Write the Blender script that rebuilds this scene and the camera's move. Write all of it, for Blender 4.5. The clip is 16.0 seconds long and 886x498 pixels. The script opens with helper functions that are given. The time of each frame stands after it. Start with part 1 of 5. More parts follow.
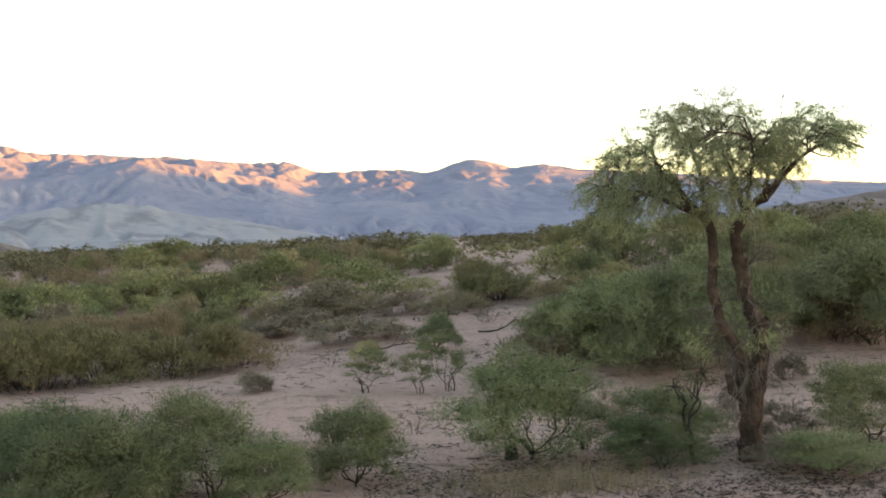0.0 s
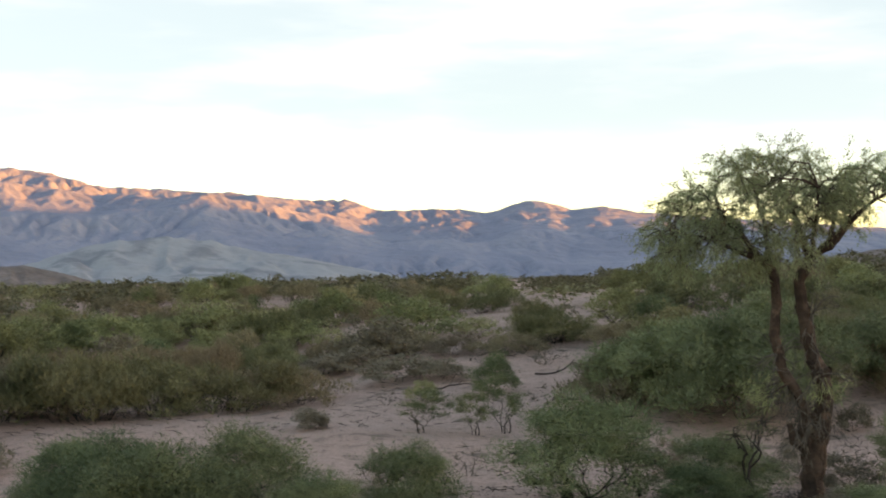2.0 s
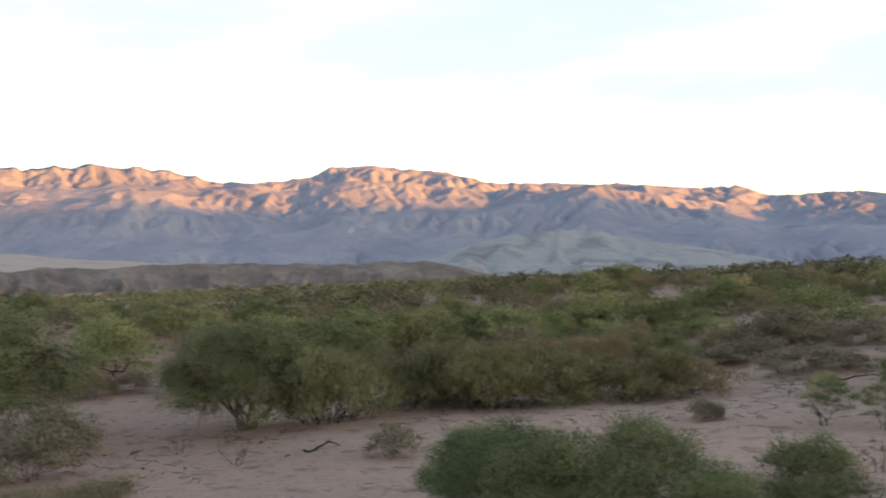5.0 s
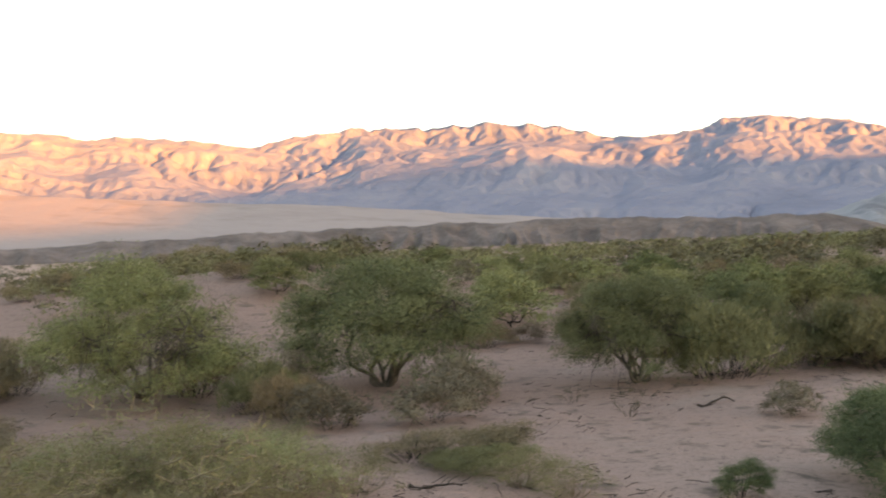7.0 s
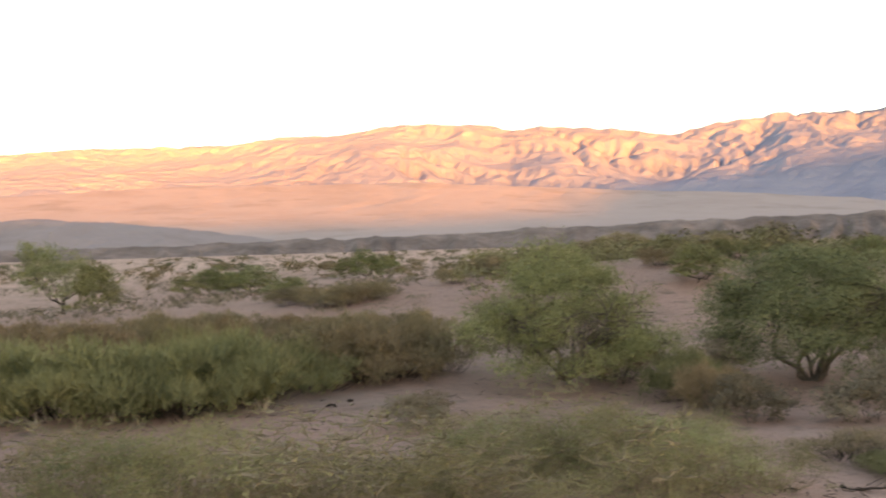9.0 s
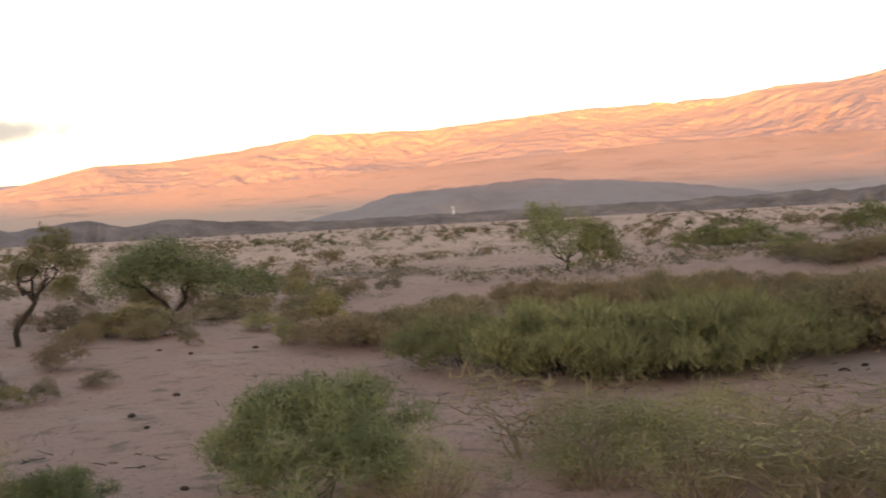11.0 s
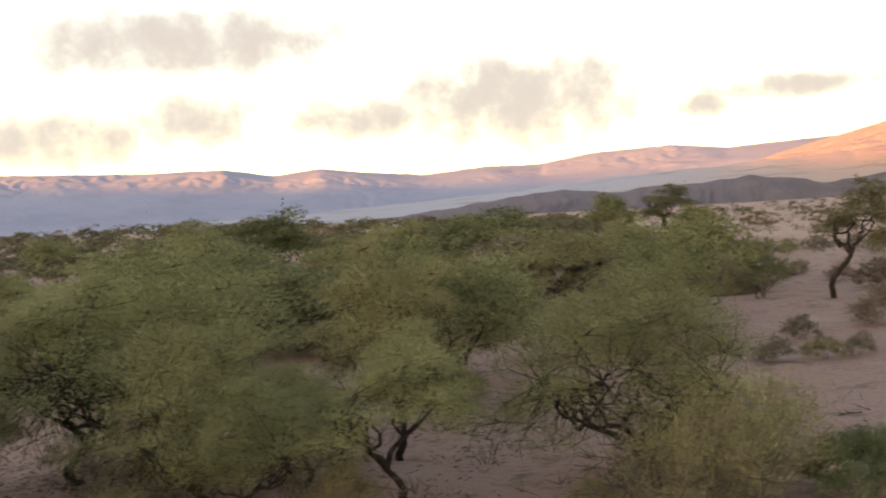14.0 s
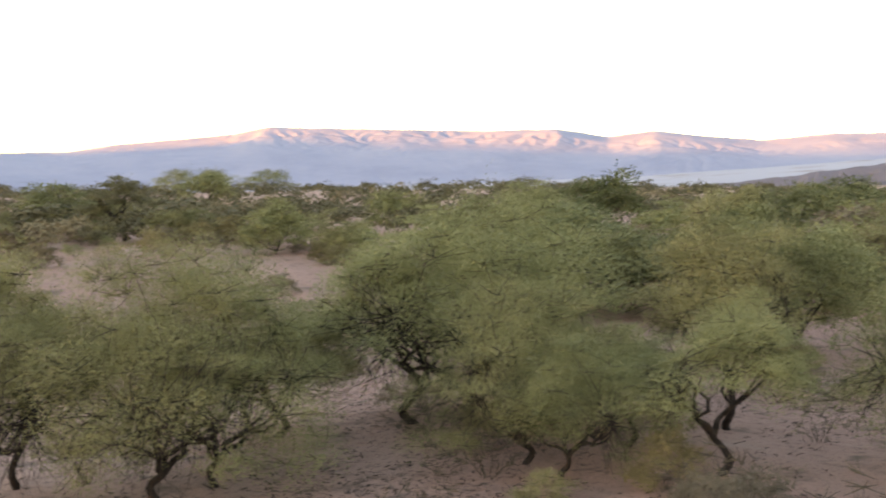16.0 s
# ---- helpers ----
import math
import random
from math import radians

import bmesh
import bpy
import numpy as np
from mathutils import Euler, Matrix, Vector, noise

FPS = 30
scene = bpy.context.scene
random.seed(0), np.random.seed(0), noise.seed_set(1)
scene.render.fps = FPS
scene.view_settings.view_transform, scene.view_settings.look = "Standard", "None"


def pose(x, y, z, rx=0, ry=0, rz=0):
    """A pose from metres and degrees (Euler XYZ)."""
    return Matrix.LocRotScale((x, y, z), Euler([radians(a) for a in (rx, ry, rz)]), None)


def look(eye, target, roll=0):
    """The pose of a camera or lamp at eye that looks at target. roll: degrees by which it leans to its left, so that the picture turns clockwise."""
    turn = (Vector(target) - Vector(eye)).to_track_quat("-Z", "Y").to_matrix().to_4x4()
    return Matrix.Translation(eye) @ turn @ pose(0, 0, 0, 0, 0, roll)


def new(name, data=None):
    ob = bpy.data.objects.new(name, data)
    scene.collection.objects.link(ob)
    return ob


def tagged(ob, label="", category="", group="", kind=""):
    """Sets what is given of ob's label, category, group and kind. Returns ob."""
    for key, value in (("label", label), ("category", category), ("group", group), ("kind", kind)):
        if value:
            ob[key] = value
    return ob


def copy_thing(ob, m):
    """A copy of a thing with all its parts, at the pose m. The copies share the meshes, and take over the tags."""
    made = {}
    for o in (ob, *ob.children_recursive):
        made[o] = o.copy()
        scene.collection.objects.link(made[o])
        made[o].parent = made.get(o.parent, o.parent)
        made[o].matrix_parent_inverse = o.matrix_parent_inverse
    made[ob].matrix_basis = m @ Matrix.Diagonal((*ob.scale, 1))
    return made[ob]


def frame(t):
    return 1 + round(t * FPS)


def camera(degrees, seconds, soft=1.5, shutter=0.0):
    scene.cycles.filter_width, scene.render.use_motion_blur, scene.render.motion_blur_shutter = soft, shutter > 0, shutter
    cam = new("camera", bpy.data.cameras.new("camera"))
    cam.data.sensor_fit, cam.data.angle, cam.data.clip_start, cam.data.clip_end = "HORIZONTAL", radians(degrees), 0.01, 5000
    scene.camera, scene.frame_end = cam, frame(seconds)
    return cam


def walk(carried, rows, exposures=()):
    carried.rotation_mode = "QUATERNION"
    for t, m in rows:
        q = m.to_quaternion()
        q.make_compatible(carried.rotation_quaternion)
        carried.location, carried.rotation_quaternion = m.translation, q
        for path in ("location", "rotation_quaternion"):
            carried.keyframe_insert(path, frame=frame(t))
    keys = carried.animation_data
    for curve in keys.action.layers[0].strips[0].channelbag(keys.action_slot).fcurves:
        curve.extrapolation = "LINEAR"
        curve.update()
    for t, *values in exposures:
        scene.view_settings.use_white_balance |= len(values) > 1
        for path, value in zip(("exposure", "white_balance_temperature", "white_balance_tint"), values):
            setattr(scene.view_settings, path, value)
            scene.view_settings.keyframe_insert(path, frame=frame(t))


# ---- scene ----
cam = camera(40.14, 16.0, soft=1.9, shutter=0.36)
# seconds, eye (m), yaw to the left, pitch up, roll (degrees)
PATH = (
    (0.0, -0.000, -0.000, 3.600, -0.02, -0.81, -1.92),
    (0.5, 0.004, 0.002, 3.603, 0.19, -0.44, -0.71),
    (1.0, -0.014, 0.002, 3.609, -0.30, -0.17, 0.01),
    (1.5, -0.021, 0.031, 3.610, 1.64, 0.30, -0.58),
    (2.0, -0.017, 0.019, 3.611, 2.69, 1.14, -0.69),
    (2.5, -0.007, 0.072, 3.600, 5.61, 1.41, -1.34),
    (3.0, -0.027, 0.075, 3.596, 7.83, 1.19, -1.62),
    (3.2, -0.012, 0.073, 3.600, 9.01, 0.93, -1.68),
    (5.3, -0.037, 0.077, 3.599, 23.93, 1.23, -2.03),
    (5.5, -0.043, 0.077, 3.601, 26.15, 1.28, -2.09),
    (6.0, -0.043, 0.111, 3.586, 31.06, 1.02, -2.61),
    (6.5, -0.048, 0.073, 3.584, 35.05, 0.39, -2.51),
    (7.0, -0.036, 0.019, 3.595, 39.31, -0.42, -2.18),
    (7.5, -0.053, 0.002, 3.597, 43.00, -0.71, -1.80),
    (8.0, -0.074, 0.013, 3.598, 48.37, -0.19, -1.45),
    (8.5, -0.060, -0.028, 3.592, 53.83, -0.18, -1.39),
    (9.0, -0.155, 0.010, 3.575, 58.94, -0.37, -1.60),
    (9.5, -0.237, 0.030, 3.560, 65.09, -0.85, -1.67),
    (9.7, -0.282, 0.020, 3.542, 68.25, -1.12, -2.24),
    (11.8, -0.522, -0.006, 3.742, 90.71, -1.50, -2.55),
    (12.0, -0.523, -0.027, 3.741, 93.67, -1.48, -2.60),
    (12.5, -0.528, -0.049, 3.729, 102.30, -1.66, -2.89),
    (13.0, -0.547, -0.072, 3.733, 108.42, -1.73, -2.88),
    (13.5, -0.529, -0.080, 3.735, 114.14, -1.80, -3.00),
    (14.0, -0.533, -0.091, 3.737, 119.33, -1.76, -3.51),
    (14.5, -0.504, -0.088, 3.741, 123.15, -1.73, -3.66),
    (15.0, -0.493, -0.099, 3.735, 126.57, -2.09, -2.01),
    (15.5, -0.476, -0.112, 3.722, 130.37, -2.61, -0.89),
    (16.0, -0.478, -0.138, 3.713, 134.87, -2.97, -1.17),
)


def heading(yaw, pitch):
    a, b = radians(yaw), radians(pitch)
    return Vector((-math.sin(a) * math.cos(b), math.cos(a) * math.cos(b), math.sin(b)))


walk(cam, [(t, look((x, y, z), Vector((x, y, z)) + heading(a, p), r)) for t, x, y, z, a, p, r in PATH],
     exposures=[(0.0, 2.43, 8000, 17), (1.5, 2.33, 8000, 17), (2.2, 1.92, 7800, 16), (3.2, 1.82, 7800, 16), (5.5, 2.12, 7900, 17), (6.5, 2.2, 8100, 18), (7.0, 2.34, 8400, 19), (7.5, 2.46, 8550, 20), (8.0, 2.58, 8700, 21), (9.0, 2.36, 8800, 23),
                (9.5, 2.25, 8600, 22), (12.0, 1.92, 9650, 32), (13.5, 1.9, 9450, 30), (14.5, 2.28, 9050, 27), (15.2, 2.46, 8850, 26), (16.0, 2.66, 8700, 25)])

# ---- light: low evening sun from behind the camera, its lower rays cut off by the range behind ----
SUN_AZ, SUN_EL = -100.0, 3.0
world = bpy.data.worlds.new("evening_sky")
scene.world = world
world.use_nodes = True
wn, wl = world.node_tree.nodes, world.node_tree.links
sky = wn.new("ShaderNodeTexSky")
sky.sky_type, sky.sun_disc = "NISHITA", False
sky.sun_elevation, sky.sun_rotation = radians(SUN_EL + 3), radians(-SUN_AZ)
sky.altitude, sky.air_density, sky.dust_density, sky.ozone_density = 1200, 1.0, 1.0, 1.0
wl.new(sky.outputs[0], wn["Background"].inputs[0])
wn["Background"].inputs[1].default_value = 0.15


def sky_math(kind, a, b=None, c=None):
    n = wn.new("ShaderNodeMath")
    n.operation = kind
    for k, v in enumerate((a, b, c)):
        if v is not None:
            if isinstance(v, (int, float)):
                n.inputs[k].default_value = v
            else:
                wl.new(v, n.inputs[k])
    return n.outputs[0]


# broken evening clouds low in the sky: bearing, elevation, half width, half height (degrees)
CLOUDS = ((131, 8.4, 5.8, 1.2), (115.7, 5.0, 4.6, 1.8), (130.5, 4.9, 2.4, 1.0), (137, 4.2, 3.2, 0.9), (123, 4.6, 2.9, 0.7), (102.5, 4.7, 3.2, 0.45), (107, 4.1, 1.3, 0.45))
way, split = wn.new("ShaderNodeTexCoord"), wn.new("ShaderNodeSeparateXYZ")
wl.new(way.outputs["Generated"], split.inputs[0])
bearing = sky_math("ARCTAN2", sky_math("MULTIPLY", split.outputs[0], -1.0), split.outputs[1])
rise = sky_math("ARCSINE", split.outputs[2])
puff = wn.new("ShaderNodeTexNoise")
puff.inputs["Scale"].default_value, puff.inputs["Detail"].default_value, puff.inputs["Roughness"].default_value = 26.0, 6, 0.6
wl.new(way.outputs["Generated"], puff.inputs["Vector"])
cover = None
for c_az, c_el, c_w, c_h in CLOUDS:
    c_w, c_h = 1.25 * c_w, 1.25 * c_h
    u = sky_math("MULTIPLY_ADD", bearing, 1 / radians(c_w), -c_az / c_w)
    v = sky_math("MULTIPLY_ADD", rise, 1 / radians(c_h), -c_el / c_h)
    d = sky_math("ADD", sky_math("MULTIPLY", u, u), sky_math("MULTIPLY", v, v))
    one = sky_math("SUBTRACT", sky_math("MULTIPLY_ADD", puff.outputs[0], 2.8, -0.45), sky_math("MULTIPLY", d, 0.7))
    cover = one if cover is None else sky_math("MAXIMUM", cover, one)
soft = wn.new("ShaderNodeMapRange")
soft.interpolation_type = "SMOOTHSTEP"
soft.inputs[1].default_value, soft.inputs[2].default_value, soft.inputs[4].default_value = -0.5, 1.5, 1.0
wl.new(cover, soft.inputs[0])
cloud, both = wn.new("ShaderNodeBackground"), wn.new("ShaderNodeMixShader")
cloud.inputs[0].default_value, cloud.inputs[1].default_value = (0.178, 0.212, 0.230, 1), 0.82
gap = sky_math("SUBTRACT", 1.0, soft.outputs[0])
thick = sky_math("MULTIPLY", sky_math("SUBTRACT", 1.0, sky_math("POWER", gap, 2.2)), 0.975)
wl.new(thick, both.inputs[0])
# thin streaky veil of high cloud, added to dim the sky facing the range
streak, stretch = wn.new("ShaderNodeTexNoise"), wn.new("ShaderNodeMapping")
stretch.inputs["Scale"].default_value, stretch.inputs["Rotation"].default_value = (3.0, 3.0, 16.0), (0.10, 0.16, 0.0)
streak.inputs["Scale"].default_value, streak.inputs["Detail"].default_value = 1.3, 5
wl.new(way.outputs["Generated"], stretch.inputs[0])
wl.new(stretch.outputs[0], streak.inputs["Vector"])


def sky_ramp(value, a, b, low, high):
    n = wn.new("ShaderNodeMapRange")
    n.interpolation_type = "SMOOTHSTEP"
    for k, v in enumerate((a, b, low, high)):
        n.inputs[k + 1].default_value = v
    wl.new(value, n.inputs[0])
    return n.outputs[0]


reach = sky_math("MULTIPLY", sky_ramp(bearing, radians(-75), radians(-35), 0, 1), sky_ramp(bearing, radians(70), radians(125), 1, 0))
reach = sky_math("MULTIPLY", reach, sky_math("MULTIPLY", sky_ramp(rise, radians(2.0), radians(7.5), 0, 1), sky_ramp(rise, radians(24), radians(40), 1, 0)))
veil, under = wn.new("ShaderNodeBackground"), wn.new("ShaderNodeMixShader")
tint = wn.new("ShaderNodeMix")
tint.data_type = "RGBA"
tint.inputs[6].default_value, tint.inputs[7].default_value = (0.172, 0.224, 0.264, 1), (0.238, 0.274, 0.307, 1)
wl.new(sky_ramp(streak.outputs[0], 0.38, 0.62, 0, 1), tint.inputs[0])
wl.new(tint.outputs[2], veil.inputs[0])
wl.new(sky_math("MULTIPLY", reach, 0.85), under.inputs[0])
wl.new(wn["Background"].outputs[0], under.inputs[1])
wl.new(veil.outputs[0], under.inputs[2])
wl.new(under.outputs[0], both.inputs[1])
wl.new(cloud.outputs[0], both.inputs[2])
wl.new(both.outputs[0], wn["World Output"].inputs[0])

sun = new("sun", bpy.data.lights.new("sun", "SUN"))
sun.data.energy, sun.data.angle, sun.data.color = 3.2, radians(0.8), (1.0, 0.385, 0.04)
sun.matrix_world = look(heading(SUN_AZ, SUN_EL), (0, 0, 0))


# ---- materials ----
def material(name, colours, scale, rough=0.9, bump=0.3, bump_scale=None, detail=8, coords="Object", spots=None, westward=None):
    """A mottled surface: colours mixed by coarse and fine noise, with relief. spots: (colour, scale, threshold, softness); westward: some of (colour, where it begins, where it rules, the way along which that is told if not x)."""
    m = bpy.data.materials.new(name)
    m.use_nodes = True
    n, l = m.node_tree.nodes, m.node_tree.links
    b = n["Principled BSDF"]
    b.inputs["Roughness"].default_value = rough
    b.inputs["Specular IOR Level"].default_value = 0.15
    tc = n.new("ShaderNodeTexCoord")
    geo = n.new("ShaderNodeNewGeometry")
    at = geo.outputs["Position"] if coords == "World" else tc.outputs[coords]
    big = n.new("ShaderNodeTexNoise")
    big.inputs["Scale"].default_value, big.inputs["Detail"].default_value = scale, detail
    big.inputs["Roughness"].default_value = 0.65
    l.new(at, big.inputs["Vector"])
    ramp = n.new("ShaderNodeValToRGB")
    els = ramp.color_ramp.elements
    while len(els) < len(colours):
        els.new(0.5)
    for k, (e, c) in enumerate(zip(els, colours)):
        e.position, e.color = 0.3 + 0.4 * k / max(1, len(colours) - 1), (*c, 1)
    l.new(big.outputs[0], ramp.inputs[0])
    out = ramp.outputs[0]
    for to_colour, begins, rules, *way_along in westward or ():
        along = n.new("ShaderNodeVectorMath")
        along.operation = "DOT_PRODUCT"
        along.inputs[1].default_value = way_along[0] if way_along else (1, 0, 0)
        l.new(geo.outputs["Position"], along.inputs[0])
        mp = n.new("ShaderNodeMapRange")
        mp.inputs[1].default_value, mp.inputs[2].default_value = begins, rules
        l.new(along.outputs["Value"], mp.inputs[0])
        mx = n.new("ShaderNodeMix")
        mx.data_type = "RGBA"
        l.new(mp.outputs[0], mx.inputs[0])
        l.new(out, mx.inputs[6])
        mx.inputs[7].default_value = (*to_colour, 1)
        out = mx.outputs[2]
    if spots:
        for colour, sc, lo, hi in spots:
            sp = n.new("ShaderNodeTexNoise")
            sp.inputs["Scale"].default_value, sp.inputs["Detail"].default_value = sc, 5
            sp.inputs["Roughness"].default_value = 0.6
            l.new(at, sp.inputs["Vector"])
            mp = n.new("ShaderNodeMapRange")
            mp.inputs[1].default_value, mp.inputs[2].default_value = lo, hi
            l.new(sp.outputs[0], mp.inputs[0])
            mx = n.new("ShaderNodeMix")
            mx.data_type = "RGBA"
            l.new(mp.outputs[0], mx.inputs[0])
            l.new(out, mx.inputs[6])
            mx.inputs[7].default_value = (*colour, 1)
            out = mx.outputs[2]
    l.new(out, b.inputs["Base Color"])
    if bump:
        fine = n.new("ShaderNodeTexNoise")
        fine.inputs["Scale"].default_value, fine.inputs["Detail"].default_value = bump_scale or scale * 4, 6
        l.new(at, fine.inputs["Vector"])
        bp = n.new("ShaderNodeBump")
        bp.inputs["Strength"].default_value = bump
        bp.inputs["Distance"].default_value = 0.4 / (bump_scale or scale * 4)
        l.new(fine.outputs[0], bp.inputs["Height"])
        l.new(bp.outputs[0], b.inputs["Normal"])
    return m


def leaf_material(name, dark, mid, light, through_amount=0.35):
    """Small leaves: a tone of its own for each leaf and each plant, and light that shines through."""
    m = bpy.data.materials.new(name)
    m.use_nodes = True
    n, l = m.node_tree.nodes, m.node_tree.links
    b = n["Principled BSDF"]
    b.inputs["Roughness"].default_value = 0.7
    b.inputs["Specular IOR Level"].default_value = 0.2
    geo, info = n.new("ShaderNodeNewGeometry"), n.new("ShaderNodeObjectInfo")
    clump = n.new("ShaderNodeTexNoise")
    clump.inputs["Scale"].default_value, clump.inputs["Detail"].default_value = 1.6, 2
    l.new(geo.outputs["Position"], clump.inputs["Vector"])
    mixn = n.new("ShaderNodeMath")
    mixn.operation = "MULTIPLY_ADD"
    mixn.inputs[1].default_value, mixn.inputs[2].default_value = 0.20, -0.10
    l.new(geo.outputs["Random Per Island"], mixn.inputs[0])
    add = n.new("ShaderNodeMath")
    add.operation = "MULTIPLY_ADD"
    add.inputs[1].default_value = 0.42
    l.new(info.outputs["Random"], add.inputs[0])
    l.new(mixn.outputs[0], add.inputs[2])
    add2 = n.new("ShaderNodeMath")
    add2.operation = "MULTIPLY_ADD"
    add2.inputs[1].default_value = 0.9
    l.new(clump.outputs[0], add2.inputs[0])
    l.new(add.outputs[0], add2.inputs[2])
    ramp = n.new("ShaderNodeValToRGB")
    e = ramp.color_ramp.elements
    e.new(0.6)
    for k, (p, c) in enumerate(((0.25, dark), (0.6, mid), (0.95, light))):
        e[k].position, e[k].color = p, (*c, 1)
    l.new(add2.outputs[0], ramp.inputs[0])
    own = n.new("ShaderNodeMath")
    own.operation = "MULTIPLY"
    own.inputs[1].default_value = 7.31
    l.new(info.outputs["Random"], own.inputs[0])
    part_of = n.new("ShaderNodeMath")
    part_of.operation = "FRACT"
    l.new(own.outputs[0], part_of.inputs[0])
    share = n.new("ShaderNodeMapRange")
    share.inputs[1].default_value, share.inputs[2].default_value, share.inputs[4].default_value = 0.45, 1.0, 0.42
    l.new(part_of.outputs[0], share.inputs[0])
    tone = n.new("ShaderNodeMix")
    tone.data_type = "RGBA"
    l.new(share.outputs[0], tone.inputs[0])
    l.new(ramp.outputs[0], tone.inputs[6])
    tone.inputs[7].default_value = (mid[0] * 1.25, mid[1] * 0.92, mid[2] * 0.95, 1)
    l.new(tone.outputs[2], b.inputs["Base Color"])
    tr = n.new("ShaderNodeBsdfTranslucent")
    l.new(tone.outputs[2], tr.inputs[0])
    mx = n.new("ShaderNodeMixShader")
    mx.inputs[0].default_value = through_amount
    l.new(b.outputs[0], mx.inputs[1])
    l.new(tr.outputs[0], mx.inputs[2])
    l.new(mx.outputs[0], n["Material Output"].inputs[0])
    return m


SAND = material("sand", [(0.342, 0.219, 0.169), (0.475, 0.312, 0.247), (0.410, 0.265, 0.209)], 0.12, 0.95, 0.7, 2.5, coords="World",
                spots=[((0.17, 0.122, 0.092), 1.3, 0.55, 0.70), ((0.18, 0.125, 0.098), 6.0, 0.58, 0.68), ((0.21, 0.148, 0.115), 30.0, 0.54, 0.66), ((0.13, 0.095, 0.075), 17.0, 0.60, 0.69), ((0.41, 0.300, 0.240), 0.35, 0.58, 0.80), ((0.20, 0.142, 0.108), 0.03, 0.57, 0.68)], westward=[((0.385, 0.240, 0.188), -7, -17), ((0.61, 0.405, 0.308), -40, -120, (1, 0.7, 0))])
# Haze is in the bluish base colour; the westward tan paints evening glow.
ROCK = material("mountain_rock_haze_glow", [(0.205, 0.213, 0.270), (0.260, 0.263, 0.324), (0.322, 0.310, 0.348)], 0.004, 0.95, 0.8, 0.016, coords="World",
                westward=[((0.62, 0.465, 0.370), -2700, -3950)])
# Pale blue is distance haze put into the base colour.
HAZY_ROCK = material("far_rock_haze", [(0.30, 0.335, 0.43), (0.345, 0.378, 0.473), (0.39, 0.412, 0.49)], 0.004, 0.95, 0.15, 0.016, coords="World")
# The first tint paints evening glow on the gravel, the second distance haze.
FAN = material("alluvial_gravel_glow_haze", [(0.375, 0.292, 0.256), (0.44, 0.35, 0.313), (0.40, 0.315, 0.28)], 0.003, 0.95, 0.3, 0.03, coords="World",
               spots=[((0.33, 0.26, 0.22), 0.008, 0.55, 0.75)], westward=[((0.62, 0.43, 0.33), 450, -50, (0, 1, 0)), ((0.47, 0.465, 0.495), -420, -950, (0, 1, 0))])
FOOTHILL = material("foothill_gravel", [(0.25, 0.21, 0.198), (0.32, 0.268, 0.255), (0.285, 0.238, 0.226)], 0.006, 0.95, 0.4, 0.03, coords="World")
DUNE = material("pale_dune_sand", [(0.275, 0.268, 0.277), (0.352, 0.338, 0.338), (0.24, 0.235, 0.246)], 0.006, 0.95, 0.3, 0.03, coords="World",
                spots=[((0.215, 0.213, 0.226), 0.012, 0.50, 0.64)])
# The purplish tint is haze painted over the dark ground.
BADLAND = material("dark_badland_haze", [(0.115, 0.088, 0.076), (0.20, 0.152, 0.13), (0.31, 0.24, 0.205)], 0.03, 0.95, 1.0, 0.08, coords="World",
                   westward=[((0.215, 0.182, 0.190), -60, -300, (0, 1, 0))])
BARK = material("bark", [(0.022, 0.016, 0.013), (0.045, 0.034, 0.027), (0.08, 0.06, 0.048)], 5.0, 0.95, 0.9, 14.0)
GREY_WOOD = material("dead_wood", [(0.08, 0.063, 0.05), (0.14, 0.115, 0.09), (0.20, 0.165, 0.135)], 6.0, 0.95, 0.6, 20.0)
TWIG = material("twig", [(0.075, 0.06, 0.042), (0.12, 0.098, 0.068), (0.165, 0.135, 0.095)], 4.0, 0.95, 0.0)
DARK_TWIG = material("dark_twig", [(0.035, 0.027, 0.022), (0.062, 0.048, 0.038), (0.10, 0.078, 0.060)], 4.0, 0.95, 0.0)
PALE_TWIG = material("pale_twig", [(0.182, 0.142, 0.092), (0.280, 0.222, 0.144), (0.365, 0.290, 0.190)], 4.0, 0.95, 0.0)
LEAF_CROWN = leaf_material("airy_crown_leaf", (0.175, 0.215, 0.112), (0.275, 0.320, 0.162), (0.385, 0.412, 0.215), 0.55)
LEAF_GREEN = leaf_material("mesquite_leaf", (0.066, 0.088, 0.041), (0.148, 0.174, 0.080), (0.274, 0.286, 0.135), 0.22)
LEAF_LIGHTER = leaf_material("lighter_green_leaf", (0.085, 0.102, 0.043), (0.185, 0.198, 0.084), (0.325, 0.318, 0.142), 0.22)
LEAF_OLIVE = leaf_material("olive_leaf", (0.122, 0.132, 0.060), (0.248, 0.258, 0.116), (0.392, 0.388, 0.182), 0.22)
LEAF_THICKET = leaf_material("thicket_leaf", (0.098, 0.098, 0.046), (0.160, 0.156, 0.073), (0.245, 0.232, 0.112), 0.22)
LEAF_SEDGE = leaf_material("green_thicket_leaf", (0.104, 0.113, 0.054), (0.180, 0.186, 0.086), (0.285, 0.275, 0.130), 0.22)
LEAF_BROWN = leaf_material("brown_thicket_leaf", (0.138, 0.112, 0.067), (0.216, 0.177, 0.102), (0.306, 0.249, 0.143), 0.22)
LEAF_DRY = leaf_material("dry_leaf", (0.128, 0.104, 0.069), (0.205, 0.168, 0.112), (0.295, 0.243, 0.165), 0.3)
